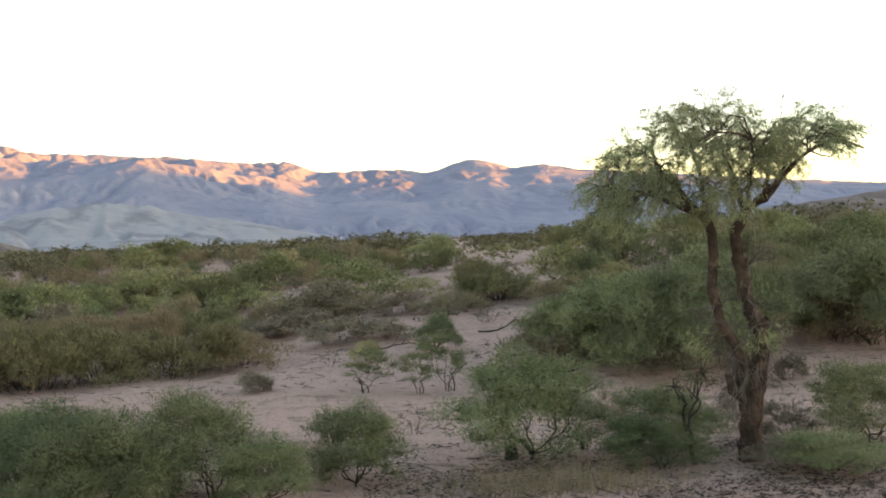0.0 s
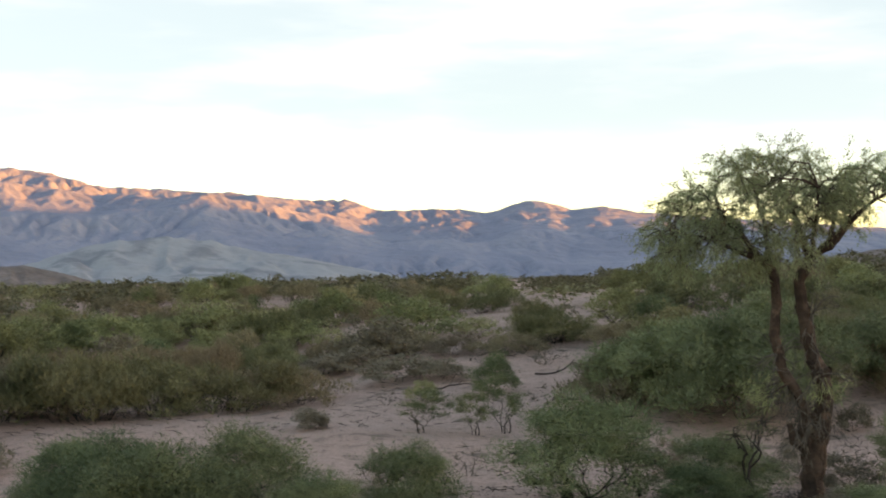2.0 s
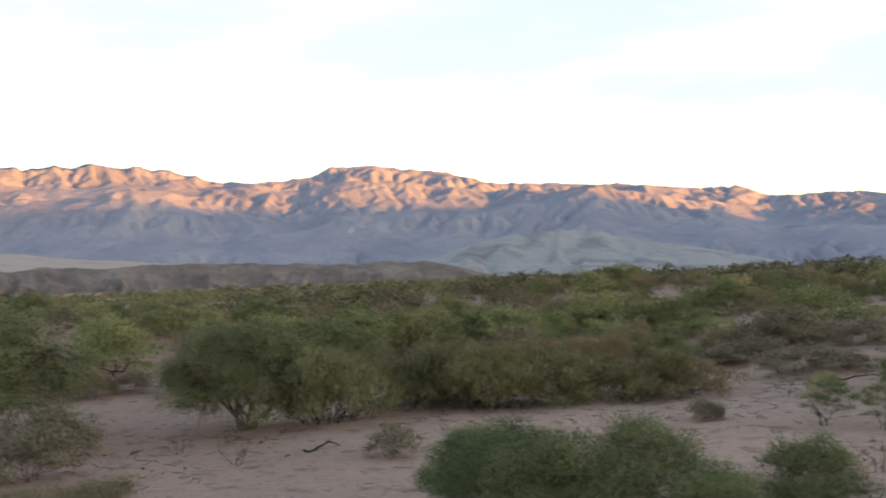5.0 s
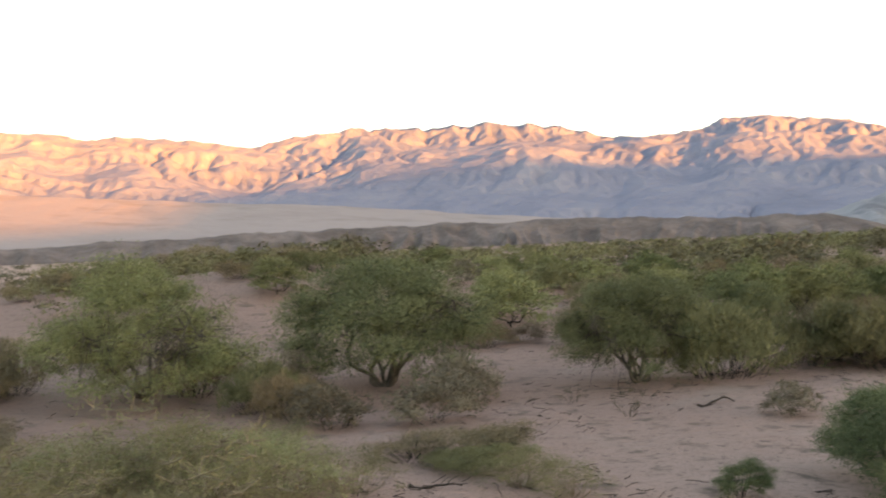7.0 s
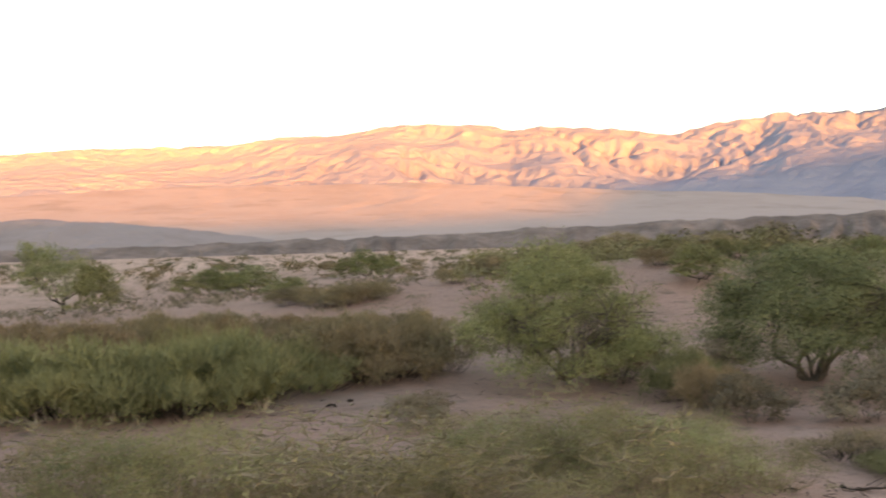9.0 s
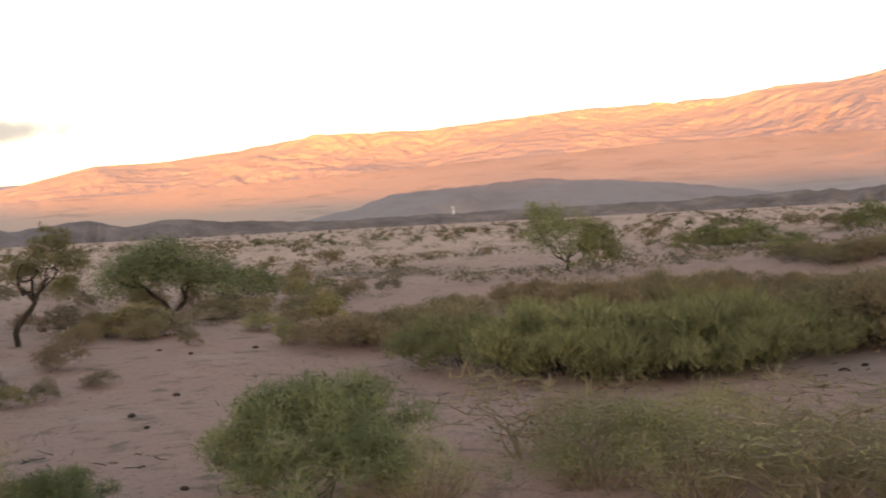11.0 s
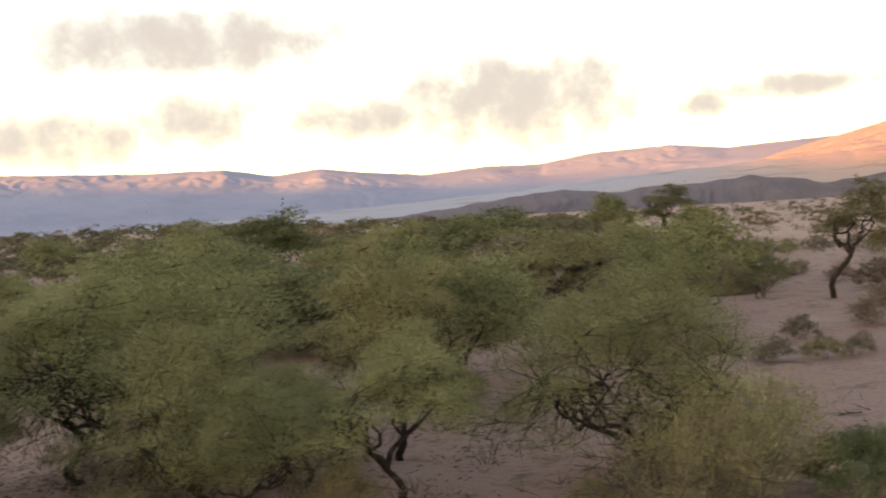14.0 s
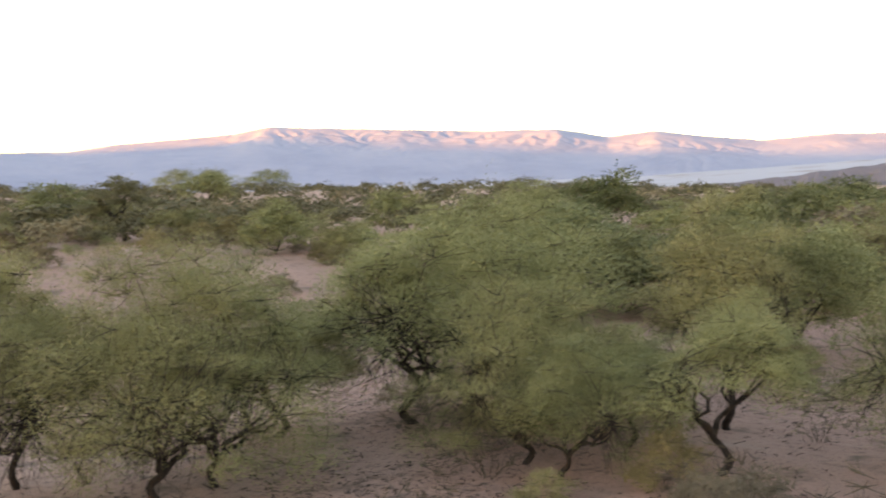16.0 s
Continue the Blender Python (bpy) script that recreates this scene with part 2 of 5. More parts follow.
LEAF_STRAW = leaf_material("straw_leaf", (0.145, 0.138, 0.064), (0.255, 0.235, 0.110), (0.395, 0.350, 0.175), 0.3)
LEAF_FAR = leaf_material("far_scrub_leaf", (0.087, 0.085, 0.046), (0.153, 0.138, 0.073), (0.245, 0.195, 0.107), 0.22)
STRAW = leaf_material("straw", (0.16, 0.12, 0.07), (0.28, 0.22, 0.13), (0.40, 0.33, 0.20))
WHITE = material("white_paint", [(0.72, 0.72, 0.70), (0.80, 0.80, 0.78)], 0.8, 0.6, 0.1)


# ---- land ----
def value_noise(x, y, seed=0):
    xi, yi = np.floor(x), np.floor(y)
    fx, fy = x - xi, y - yi
    fx, fy = fx * fx * (3 - 2 * fx), fy * fy * (3 - 2 * fy)

    def corner(a, b):
        v = np.sin(a * 127.1 + b * 311.7 + seed * 74.7) * 43758.5453
        return v - np.floor(v)

    low = corner(xi, yi) * (1 - fx) + corner(xi + 1, yi) * fx
    high = corner(xi, yi + 1) * (1 - fx) + corner(xi + 1, yi + 1) * fx
    return low * (1 - fy) + high * fy


def fbm(x, y, octaves=4, seed=0):
    out, amp, total = 0, 1.0, 0.0
    for k in range(octaves):
        out = out + amp * (value_noise(x * 2**k, y * 2**k, seed + k) - 0.5)
        total, amp = total + amp, amp * 0.5
    return out / total


def ridged(x, y, octaves=3, seed=0):
    out, amp, total = 0, 1.0, 0.0
    for k in range(octaves):
        out = out + amp * (1 - np.abs(2 * value_noise(x * 2**k, y * 2**k, seed + k) - 1))
        total, amp = total + amp, amp * 0.5
    return out / total


def smooth(a, b, v):
    v = np.clip((v - a) / (b - a), 0, 1)
    return v * v * (3 - 2 * v)


# dunes and hummocks: bearing (degrees to the left), distance, height, radius
MOUNDS = ((-9, 48, 1.0, 11), (-18, 62, 1.3, 14), (3, 70, 0.6, 14), (14, 78, 0.6, 12), (47, 55, 1.5, 8), (41, 62, 0.8, 9),
          (57, 64, 0.9, 9), (70, 52, 0.3, 10), (150, 60, 0.4, 14), (125, 70, 0.6, 18), (112, 55, 0.4, 14))


# patches of open sand between the scrub: bearing, distance, radius
BARE = ((48.8, 47, 4.5), (-3.3, 62, 4.5), (-6.6, 55, 4), (3.2, 42, 2.2), (-1.5, 36, 3), (0.5, 48, 2.5))


# how far the land rises towards 100 m, by bearing
RISE_AZ = (-36, -18, 0, 18, 45, 60, 72, 104, 118, 130, 150, 166, 250)
RISE = (2.7, 2.4, 1.7, 1.4, 0.8, 0.5, 0.3, 0.3, 0.9, 1.4, 1.8, 1.8, 1.5)
BEYOND_AZ, BEYOND = (106, 118, 128, 140, 175, 190), (0.0, 0.6, 1.4, 1.7, 1.4, 0.0)


def ground_z(x, y):
    x, y = np.asarray(x, float), np.asarray(y, float)
    r, az = np.hypot(x, y), np.degrees(np.arctan2(-x, y))
    az = np.where(az < -100, az + 360, az)
    plain = smooth(58, 72, az) * (1 - smooth(104, 118, az))
    z = np.interp(az, RISE_AZ, RISE) * smooth(24, 105, r) - 0.0042 * np.clip(r - 150, 0, 6000)
    z = z + np.interp(az, BEYOND_AZ, BEYOND) * smooth(66, 135, r)
    for a, d, h, s in MOUNDS:
        z = z + h * np.exp(-((x + math.sin(radians(a)) * d) ** 2 + (y - math.cos(radians(a)) * d) ** 2) / (2 * s * s))
    z = z + 1.95 * np.exp(-r * r / 18)
    z = z + smooth(6, 14, r) * (0.55 * fbm(x / 9, y / 9, 4, 3) + 0.14 * fbm(x / 1.6, y / 1.6, 3, 9))
    z = z + smooth(60, 200, r) * (1.3 - 0.8 * plain) * fbm(x / 40, y / 40, 3, 5) * (1 - smooth(300, 900, r))
    return z


def open_sand(x, y):
    """Whether a place lies in one of the bare patches."""
    hit = np.zeros(np.shape(x), bool)
    for a, d, size in BARE:
        hit = hit | (np.hypot(x + math.sin(radians(a)) * d, y - math.cos(radians(a)) * d) < size)
    return hit


def at(az, d):
    return -math.sin(radians(az)) * d, math.cos(radians(az)) * d


def sheet(name, az, r, height, mat, label, category, closed=False):
    """A stretch of land over bearings az and distances r, with height(r, az, x, y)."""
    A, R = np.meshgrid(np.asarray(az, float), np.asarray(r, float))
    x, y = -np.sin(np.radians(A)) * R, np.cos(np.radians(A)) * R
    z = height(R, A, x, y)
    rows, cols = A.shape
    k = np.arange(rows * cols).reshape(rows, cols)
    q = np.stack([k[:-1, :-1], k[1:, :-1], k[1:, 1:], k[:-1, 1:]], -1).reshape(-1, 4)
    if closed:
        q = np.concatenate([q, np.stack([k[:-1, -1], k[1:, -1], k[1:, 0], k[:-1, 0]], -1)])
    me = bpy.data.meshes.new(name)
    me.from_pydata(np.stack([x, y, z], -1).reshape(-1, 3).tolist(), [], q.tolist())
    me.polygons.foreach_set("use_smooth", np.ones(len(me.polygons), bool))
    me.materials.append(mat)
    return tagged(new(name, me), label, category, kind="structure")


fine_az = np.concatenate([np.arange(-36, 166, 0.45), np.arange(166, 323, 3.0)])
sheet("ground", fine_az, np.concatenate([[0.0, 1.0, 2.0], np.geomspace(3, 4900, 235)]), lambda R, A, x, y: ground_z(x, y), SAND,
      "pale pinkish sandy desert ground with hummocks and dark litter", "ground", closed=True)

# skyline of the main range: bearing, elevation angle
CREST = ((-36, 0.6), (-24, 1.2), (-17, 1.8), (-6.9, 2.7), (-4.6, 3.05), (-3.4, 2.91), (-2.3, 3.27), (-1.1, 3.34), (0.5, 2.81), (2.1, 3.02),
         (5.8, 3.0), (7.45, 3.57), (9.2, 3.48), (11.8, 3.8), (16, 4.02), (18.7, 4.15), (20.5, 4.66), (22.9, 4.97), (24.6, 5.15), (26.1, 5.1),
         (27.5, 4.56), (31.2, 4.49), (33.8, 5.15), (36.8, 5.4), (40.3, 5.27), (42.8, 5.38), (46.1, 5.08), (48.2, 4.62), (50.6, 5.0), (54.1, 5.27),
         (55.6, 5.1), (57, 5.43), (61, 5.53), (63.7, 5.09), (66.3, 5.06), (69, 4.71), (76, 4.59), (79, 4.35), (83, 4.05), (87.6, 4.1),
         (91.6, 3.49), (95.3, 3.1), (97.9, 3.07), (100, 2.6), (103, 1.9), (107, 1.0), (111, 0.0))
FAR_CREST = ((88, 2.2), (96, 2.5), (102.7, 2.3), (105.9, 2.15), (108.4, 2.45), (112, 2.33), (114.6, 1.95), (117, 2.01), (120, 1.79), (123, 2.1),
             (124.9, 2.37), (127, 2.14), (129.4, 2.56), (133, 2.55), (137, 2.7), (142.9, 2.9), (144.9, 2.55), (149.7, 2.19), (152, 1.87), (156, 1.85), (168, 1.2))
FAN_TOP = ((26, -0.3), (30, 0.3), (34, 0.8), (40, 1.35), (46, 1.85), (52, 2.2), (60, 2.7), (70, 2.8), (80, 2.4), (90, 1.9), (100, 1.55),
           (106, 1.3), (113, 0.9), (120, 0.45), (128, 0.15), (134, 0.06), (141, 0.03), (147, -0.3))


def line(pairs, az):
    return np.interp(az, [p[0] for p in pairs], [p[1] for p in pairs])


def lift(el, r):
    return r * np.tan(np.radians(el)) + 3.6


def eroded(rows, cols, across, along, seed, rounds=24, cut=0.018, creep=0.035):
    """Relief worn by running water: the land rises, every gully cuts towards the foot in row 0, and slopes creep."""
    c, r = np.meshgrid(np.arange(cols) * across, np.arange(rows) * along)
    lift_rate = 1 + 0.9 * fbm(c / 420, r / 420, 3, seed)
    z = 0.02 * r + 14 * fbm(c / 90, r / 90, 4, seed + 3)
    z[0] = 0
    index = np.arange(rows * cols).reshape(rows, cols)
    ways = [(a, b) for a in (-1, 0, 1) for b in (-1, 0, 1) if a or b]
    for _ in range(rounds):
        wide = np.pad(z, 1, constant_values=1e9)
        best, to, gap = np.zeros_like(z), index.copy(), np.ones_like(z)
        for a, b in ways:
            reach = math.hypot(a * along, b * across)
            slope = (z - wide[1 + a:rows + 1 + a, 1 + b:cols + 1 + b]) / reach
            better = slope > best
            best, to, gap = np.where(better, slope, best), np.where(better, index + a * cols + b, to), np.where(better, reach, gap)
        order, goal = np.argsort(z, axis=None).tolist(), to.ravel().tolist()
        area = [across * along] * (rows * cols)
        for k in reversed(order):
            if goal[k] != k:
                area[goal[k]] += area[k]
        speed = (cut * np.sqrt(np.array(area)) * 10 / gap.ravel()).tolist()
        z = z + 10 * lift_rate * 0.4
        z[0] = 0
        flat = z.ravel().tolist()
        for k in order:
            if goal[k] != k:
                flat[k] = (flat[k] + speed[k] * flat[goal[k]]) / (1 + speed[k])
        z = np.array(flat).reshape(rows, cols)
        side = np.pad(z, 1, mode="edge")
        z = z + creep * ((side[1:-1, 2:] + side[1:-1, :-2] - 2 * z) + (side[2:, 1:-1] + side[:-2, 1:-1] - 2 * z) * 0.5)
        z[0] = 0
    return z


def range_height(crest, foot, top, seed, depth=1.0, calm=False, even=10):
    """Worn spurs and canyons that run down from a crest; every bearing is scaled to its place on the skyline."""
    def height(R, A, x, y):
        u = (R - foot) / (top - foot)
        up = np.clip(u, 0, 1)
        inside = (u[:, 0] >= 0) & (u[:, 0] <= 1)
        worn = eroded(int(inside.sum()), A.shape[1], math.radians(A[0, 1] - A[0, 0]) * (foot + top) / 2, (top - foot) / inside.sum(), seed)
        rel = np.zeros_like(R)
        rel[inside] = worn / (worn.mean(1, keepdims=True) + 1e-6)
        rel[u[:, 0] > 1] = rel[inside][-1]
        share = depth * (np.interp(A, (48, 64, 112), (1.0, 0.5, 0.55)) if calm else 1.0)
        rel = 1 + (np.clip(rel, 0, 2.2) - 1) * share
        env = 0.3 * np.sin(0.5 * np.pi * up) + 0.7 * up**1.05
        jag = np.interp(A, (20, 45, 70), (0.20, 0.11, 0.05)) * depth
        z = env * rel * (1 + jag * fbm(x / 130, y / 130, 5, seed + 7) * up**2) + 1e-4
        z = np.where(u > 1, z * np.clip(1 - (u - 1) * 12, 0, 1), z)
        el = line(crest, A)
        now = (z * 300 / R).max(0)
        now = np.convolve(np.pad(now, even, mode="edge"), np.ones(2 * even + 1) / (2 * even + 1), "valid")
        want = np.tan(np.radians(np.maximum(el, 0.01)))[0]
        want = np.convolve(np.pad(want, even // 4, mode="edge"), np.ones(2 * (even // 4) + 1) / (2 * (even // 4) + 1), "valid")
        z = z * 300 * (want / now)[None, :] + 3.6
        return np.where(u <= 0, -30, z - 30 * (1 - up) ** 3)
    return height


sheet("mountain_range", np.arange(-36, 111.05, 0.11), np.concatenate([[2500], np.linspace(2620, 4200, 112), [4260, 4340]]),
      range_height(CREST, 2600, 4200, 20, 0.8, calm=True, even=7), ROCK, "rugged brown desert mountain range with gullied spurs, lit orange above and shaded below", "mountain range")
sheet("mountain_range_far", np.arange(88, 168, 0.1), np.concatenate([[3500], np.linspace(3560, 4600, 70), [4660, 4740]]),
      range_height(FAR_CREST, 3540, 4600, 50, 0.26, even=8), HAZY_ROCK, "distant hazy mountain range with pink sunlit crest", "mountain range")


def fan_height(R, A, x, y):
    u = np.clip((R - 1250) / 1450, 0, 1)
    el = -0.35 + (line(FAN_TOP, A) + 0.35) * (0.75 * u + 0.25 * u * u) + 0.05 * fbm(A * 1.2, u * 2, 3, 71) * u
    return lift(el, R) + 5 * u * ridged(np.radians(A) * 3000 / 120 + fbm(x / 200, y / 200, 2, 4) * 1.5, u * 1.0, 2, 77) - 6 * (1 - u)


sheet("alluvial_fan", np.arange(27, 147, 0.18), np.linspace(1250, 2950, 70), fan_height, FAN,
      "broad pale gravel fan sloping down from the mountains, glow and haze painted in", "slope")


def hill_height(top, centre, half, rough, seed, sharp=1.0, jag=0.0):
    def height(R, A, x, y):
        u = np.clip(1 - np.abs(R - centre) / half, 0, 1)
        el = line(top, A) + jag * fbm(A * 1.4, A * 0 + 1.7, 4, seed + 1)
        z = lift(el, centre) + 14
        side = np.radians(A) * centre
        cut = ridged(side / rough + 0.8 * fbm(x / 70, y / 70, 2, seed), u * 0.7, 3, seed)
        return -14 + z * u**sharp - 0.8 * z * (1 - cut) * np.sin(np.pi * u) + 0.12 * z * u * fbm(x / 25, y / 25, 3, seed + 4)
    return height


DUNE_TOP = ((3, -0.6), (6, 0.15), (9, 0.75), (11.5, 1.15), (13.5, 1.6), (15.5, 1.8), (18, 1.6), (19.5, 1.35), (21, 0.8), (23, 0.3), (26, 0.2), (30, 0.3), (33, -0.4))
sheet("dune_hill", np.arange(3, 33, 0.1), np.linspace(1700, 2500, 60), hill_height(DUNE_TOP, 2150, 420, 110, 81, 0.8), DUNE,
      "pale sand-covered hill at the foot of the mountains", "hill")
KNOLL_TOP = ((62, -0.5), (68, 0.5), (73, 1.2), (77, 1.5), (80, 1.45), (82.5, 1.25), (84.6, 1.1), (86, 0.6), (88, 0.2), (91, -0.5))
sheet("foothill", np.arange(62, 91, 0.12), np.linspace(1150, 1900, 44), hill_height(KNOLL_TOP, 1600, 420, 160, 85, 0.7), FOOTHILL,
      "smooth grey-brown foothill in evening shade", "hill")
BADLAND_TOP = ((18, -0.5), (19.5, 0.1), (21.8, 0.56), (24.4, 0.58), (31, 0.7), (34, 0.8), (39, 0.75), (46, 0.72), (52, 0.52), (57, 0.37), (64, 0.28),
               (72, 0.13), (80, 0.09), (88, 0.04), (91, 0.2), (93, 0.3), (94.9, 0.47), (96.7, 0.27), (98.4, 0.57), (101.8, 0.34), (104.7, 0.81),
               (107, 0.62), (109.7, 0.56), (111.5, 0.4), (113.6, 0.73), (116.7, 0.37), (119.5, 0.1), (124, -0.4))
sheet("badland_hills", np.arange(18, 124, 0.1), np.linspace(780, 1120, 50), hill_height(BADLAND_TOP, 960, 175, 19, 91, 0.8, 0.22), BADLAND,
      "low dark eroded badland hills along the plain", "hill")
DARK_TOP = ((-36, 2.2), (-28, 1.8), (-20, 1.25), (-17, 0.9), (-14.5, 0.55), (-12, 0.1), (-10, -0.5))
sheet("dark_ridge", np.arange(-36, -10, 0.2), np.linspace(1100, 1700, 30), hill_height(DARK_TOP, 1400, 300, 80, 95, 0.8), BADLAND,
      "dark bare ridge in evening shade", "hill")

# unseen range behind the camera, shaped to set the shade line ahead: place along its length, height
BEHIND = ((-5200, 320), (-4040, 360), (-3830, 420), (-3480, 400), (-2900, 390), (-2240, 393), (-1630, 380), (-1075, 312), (-690, 282), (44, 268),
          (320, 262), (630, 258), (980, 280), (1500, 405), (1850, 432), (2250, 470), (2680, 444), (3030, 398), (3222, 360), (3300, 315), (3420, 255), (4300, 190), (6200, 170))




def range_behind():
    s, w = np.arange(-6000, 6500, 60.0), np.linspace(-1, 1, 25)
    S, W = np.meshgrid(s, w)
    crest = line(BEHIND, S) + 14 * fbm(S / 180, S * 0, 3, 31)
    z = np.where(np.abs(W) < 1e-6, crest, crest * (1 - np.abs(W)) ** 1.1 - 60 * np.abs(W) * (1 - ridged(S / 300, W * 1.5, 2, 33))) - 10 * np.abs(W)
    u = Vector(heading(SUN_AZ, 0))
    far = 2400 + W * 900
    x, y = u.x * far - u.y * S, u.y * far + u.x * S
    rows, cols = S.shape
    k = np.arange(rows * cols).reshape(rows, cols)
    q = np.stack([k[:-1, :-1], k[:-1, 1:], k[1:, 1:], k[1:, :-1]], -1).reshape(-1, 4)
    me = bpy.data.meshes.new("mountain_range_behind")
    me.from_pydata(np.stack([x, y, z], -1).reshape(-1, 3).tolist(), [], q.tolist())
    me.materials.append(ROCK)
    tagged(new("mountain_range_behind", me), "unseen mountain range that shades the plain", "mountain range", kind="structure")


range_behind()


# ---- plants: built once each from limbs, twigs and small leaves, then copied ----
def part(name, mesh, parent, label=""):
    ob = new(name, mesh)
    ob.parent = parent
    return tagged(ob, label)


def tube_rings(segs, sides):
    a, b = np.array([s[0] for s in segs], float), np.array([s[1] for s in segs], float)
    ra, rb = np.array([s[2] for s in segs]), np.array([s[3] for s in segs])
    d = b - a
    d /= np.linalg.norm(d, axis=1, keepdims=True) + 1e-9
    ref = np.where(np.abs(d[:, 2:]) > 0.8, [[1.0, 0, 0]], [[0, 0, 1.0]])
    u = np.cross(d, ref)
    u /= np.linalg.norm(u, axis=1, keepdims=True)
    v = np.cross(d, u)
    ang = np.arange(sides) * 2 * np.pi / sides
    ring = np.cos(ang)[None, :, None] * u[:, None] + np.sin(ang)[None, :, None] * v[:, None]
    lo = (a - d * ra[:, None] * 0.4)[:, None] + ring * ra[:, None, None]
    hi = (b + d * rb[:, None] * 0.4)[:, None] + ring * rb[:, None, None]
    base, k = np.arange(len(segs))[:, None] * 2 * sides, np.arange(sides)
    k2 = (k + 1) % sides
    return np.concatenate([lo, hi], 1).reshape(-1, 3), np.stack([base + k, base + k2, base + sides + k2, base + sides + k], -1).reshape(-1, 4)


def tubes(name, segs, mat, sides=5, twig=None):
    """One mesh of tapered limbs; thin twigs get three sides. segs: (start, end, start radius, end radius)."""
    verts, faces, slots, n = [], [], [], 0
    for some, count in (([s for s in segs if s[2] > 0.011], sides), ([s for s in segs if s[2] <= 0.011], 3)):
        if some:
            p, f = tube_rings(some, count)
            verts.append(p)
            faces.append(f + n)
            slots.append(np.full(len(f), 0 if count == sides and sides > 3 else 1))
            n += len(p)
    me = bpy.data.meshes.new(name)
    me.from_pydata(np.concatenate(verts).tolist(), [], np.concatenate(faces).tolist())
    me.polygons.foreach_set("use_smooth", np.ones(len(me.polygons), bool))
    me.materials.append(mat)
    me.materials.append(mat if sides == 3 else twig or TWIG)
    me.polygons.foreach_set("material_index", np.concatenate(slots).astype(np.int32))
    return me


def leaves(name, rng, tips, per_tip, length, width, mat, droop=0.3, spread=0.12, wild=0.9):
    """One mesh of small pointed leaves along the twigs. tips: (start, end) of each twig."""
    a, b = np.array([t[0] for t in tips]), np.array([t[1] for t in tips])
    i = rng.integers(0, len(tips), per_tip * len(tips))
    f = rng.uniform(-0.1, 1.15, len(i))[:, None]
    way = (b - a)[i]
    c = a[i] + f * way + rng.normal(0, spread, (len(i), 3))
    d = way / (np.linalg.norm(way, axis=1, keepdims=True) + 1e-9) + rng.normal(0, wild, (len(i), 3))
    d[:, 2] -= droop
    d /= np.linalg.norm(d, axis=1, keepdims=True) + 1e-9
    side = np.cross(d, rng.normal(0, 1, (len(i), 3)))
    side /= np.linalg.norm(side, axis=1, keepdims=True) + 1e-9
    L = (length * rng.uniform(0.6, 1.3, len(i)))[:, None]
    w = (width * rng.uniform(0.6, 1.3, len(i)))[:, None]
    verts = np.stack([c - side * w * 0.6, c + side * w * 0.6, c + d * L], 1).reshape(-1, 3)
    faces = np.arange(len(i) * 3).reshape(-1, 3)
    me = bpy.data.meshes.new(name)
    me.from_pydata(verts.tolist(), [], faces.tolist())
    me.materials.append(mat)
    return me


def unit(v):
    return v / (np.linalg.norm(v) + 1e-9)


def grow(rng, segs, tips, p, d, length, radius, level, kinks=3, up=0.12, fork=(2, 4), wide=0.7, shrink=0.68):
    """A crooked limb that forks, down to leafy twigs."""
    step, r = length / kinks, radius
    for k in range(kinks):
        d = unit(d + rng.normal(0, 0.17, 3) + np.array([0, 0, up]))
        q = p + d * step
        r2 = radius * (1 - 0.45 * (k + 1) / kinks)
        segs.append((p, q, r, r2))
        if level > 0 and k > 0 and rng.random() < 0.55:
            s = unit(d + rng.normal(0, wide, 3))
            grow(rng, segs, tips, q, s, length * shrink * 0.75, r2 * 0.6, level - 1, 2, up, fork, wide, shrink)
        p, r = q, r2
        if level == 0:
            tips.append((p - d * step, p))
    if level > 0:
        for _ in range(rng.integers(*fork)):
            s = unit(d + rng.normal(0, wide * 0.75, 3))
            grow(rng, segs, tips, p, s, length * shrink * rng.uniform(0.8, 1.15), r * 0.72, level - 1, kinks, up, fork, wide, shrink)


def crooked(rng, p, q, r0, r1, steps, bend=0.12):
    """A bent limb from p to q in a few pieces."""
    p, q = np.array(p, float), np.array(q, float)
    size = np.linalg.norm(q - p)
    bow, wave = rng.normal(0, bend * size * 0.75, 3), rng.normal(0, bend * size * 0.4, 3)
    pts = [p + (q - p) * s + bow * math.sin(math.pi * s) + wave * math.sin(2 * math.pi * s) + rng.normal(0, bend * size * 0.06, 3) * (0 < s < 1) for s in np.linspace(0, 1, steps + 1)]
    return [(pts[k], pts[k + 1], r0 + (r1 - r0) * k / steps, r0 + (r1 - r0) * (k + 1) / steps) for k in range(steps)]


def lobe(rng, segs, tips, c, size, count, droop, thin=0.006, flat=0.8):
    """Twigs that fan out from the end of a limb."""
    for _ in range(count):
        d = rng.normal(0, 1, 3)
        d[2] = abs(d[2]) * 0.9 - 0.3
        d = unit(d)
        reach = size * rng.uniform(0.65, 1.15)
        m = c + d * reach * 0.5 * np.array([1, 1, flat])
        e = m + (unit(d + rng.normal(0, 0.45, 3) + np.array([0, 0, -droop]))) * reach * 0.6 * np.array([1, 1, flat])
        segs += [(c, m, thin * 1.6, thin * 0.8)]
        tips += [(c + (m - c) * 0.35, m), (m, e)]


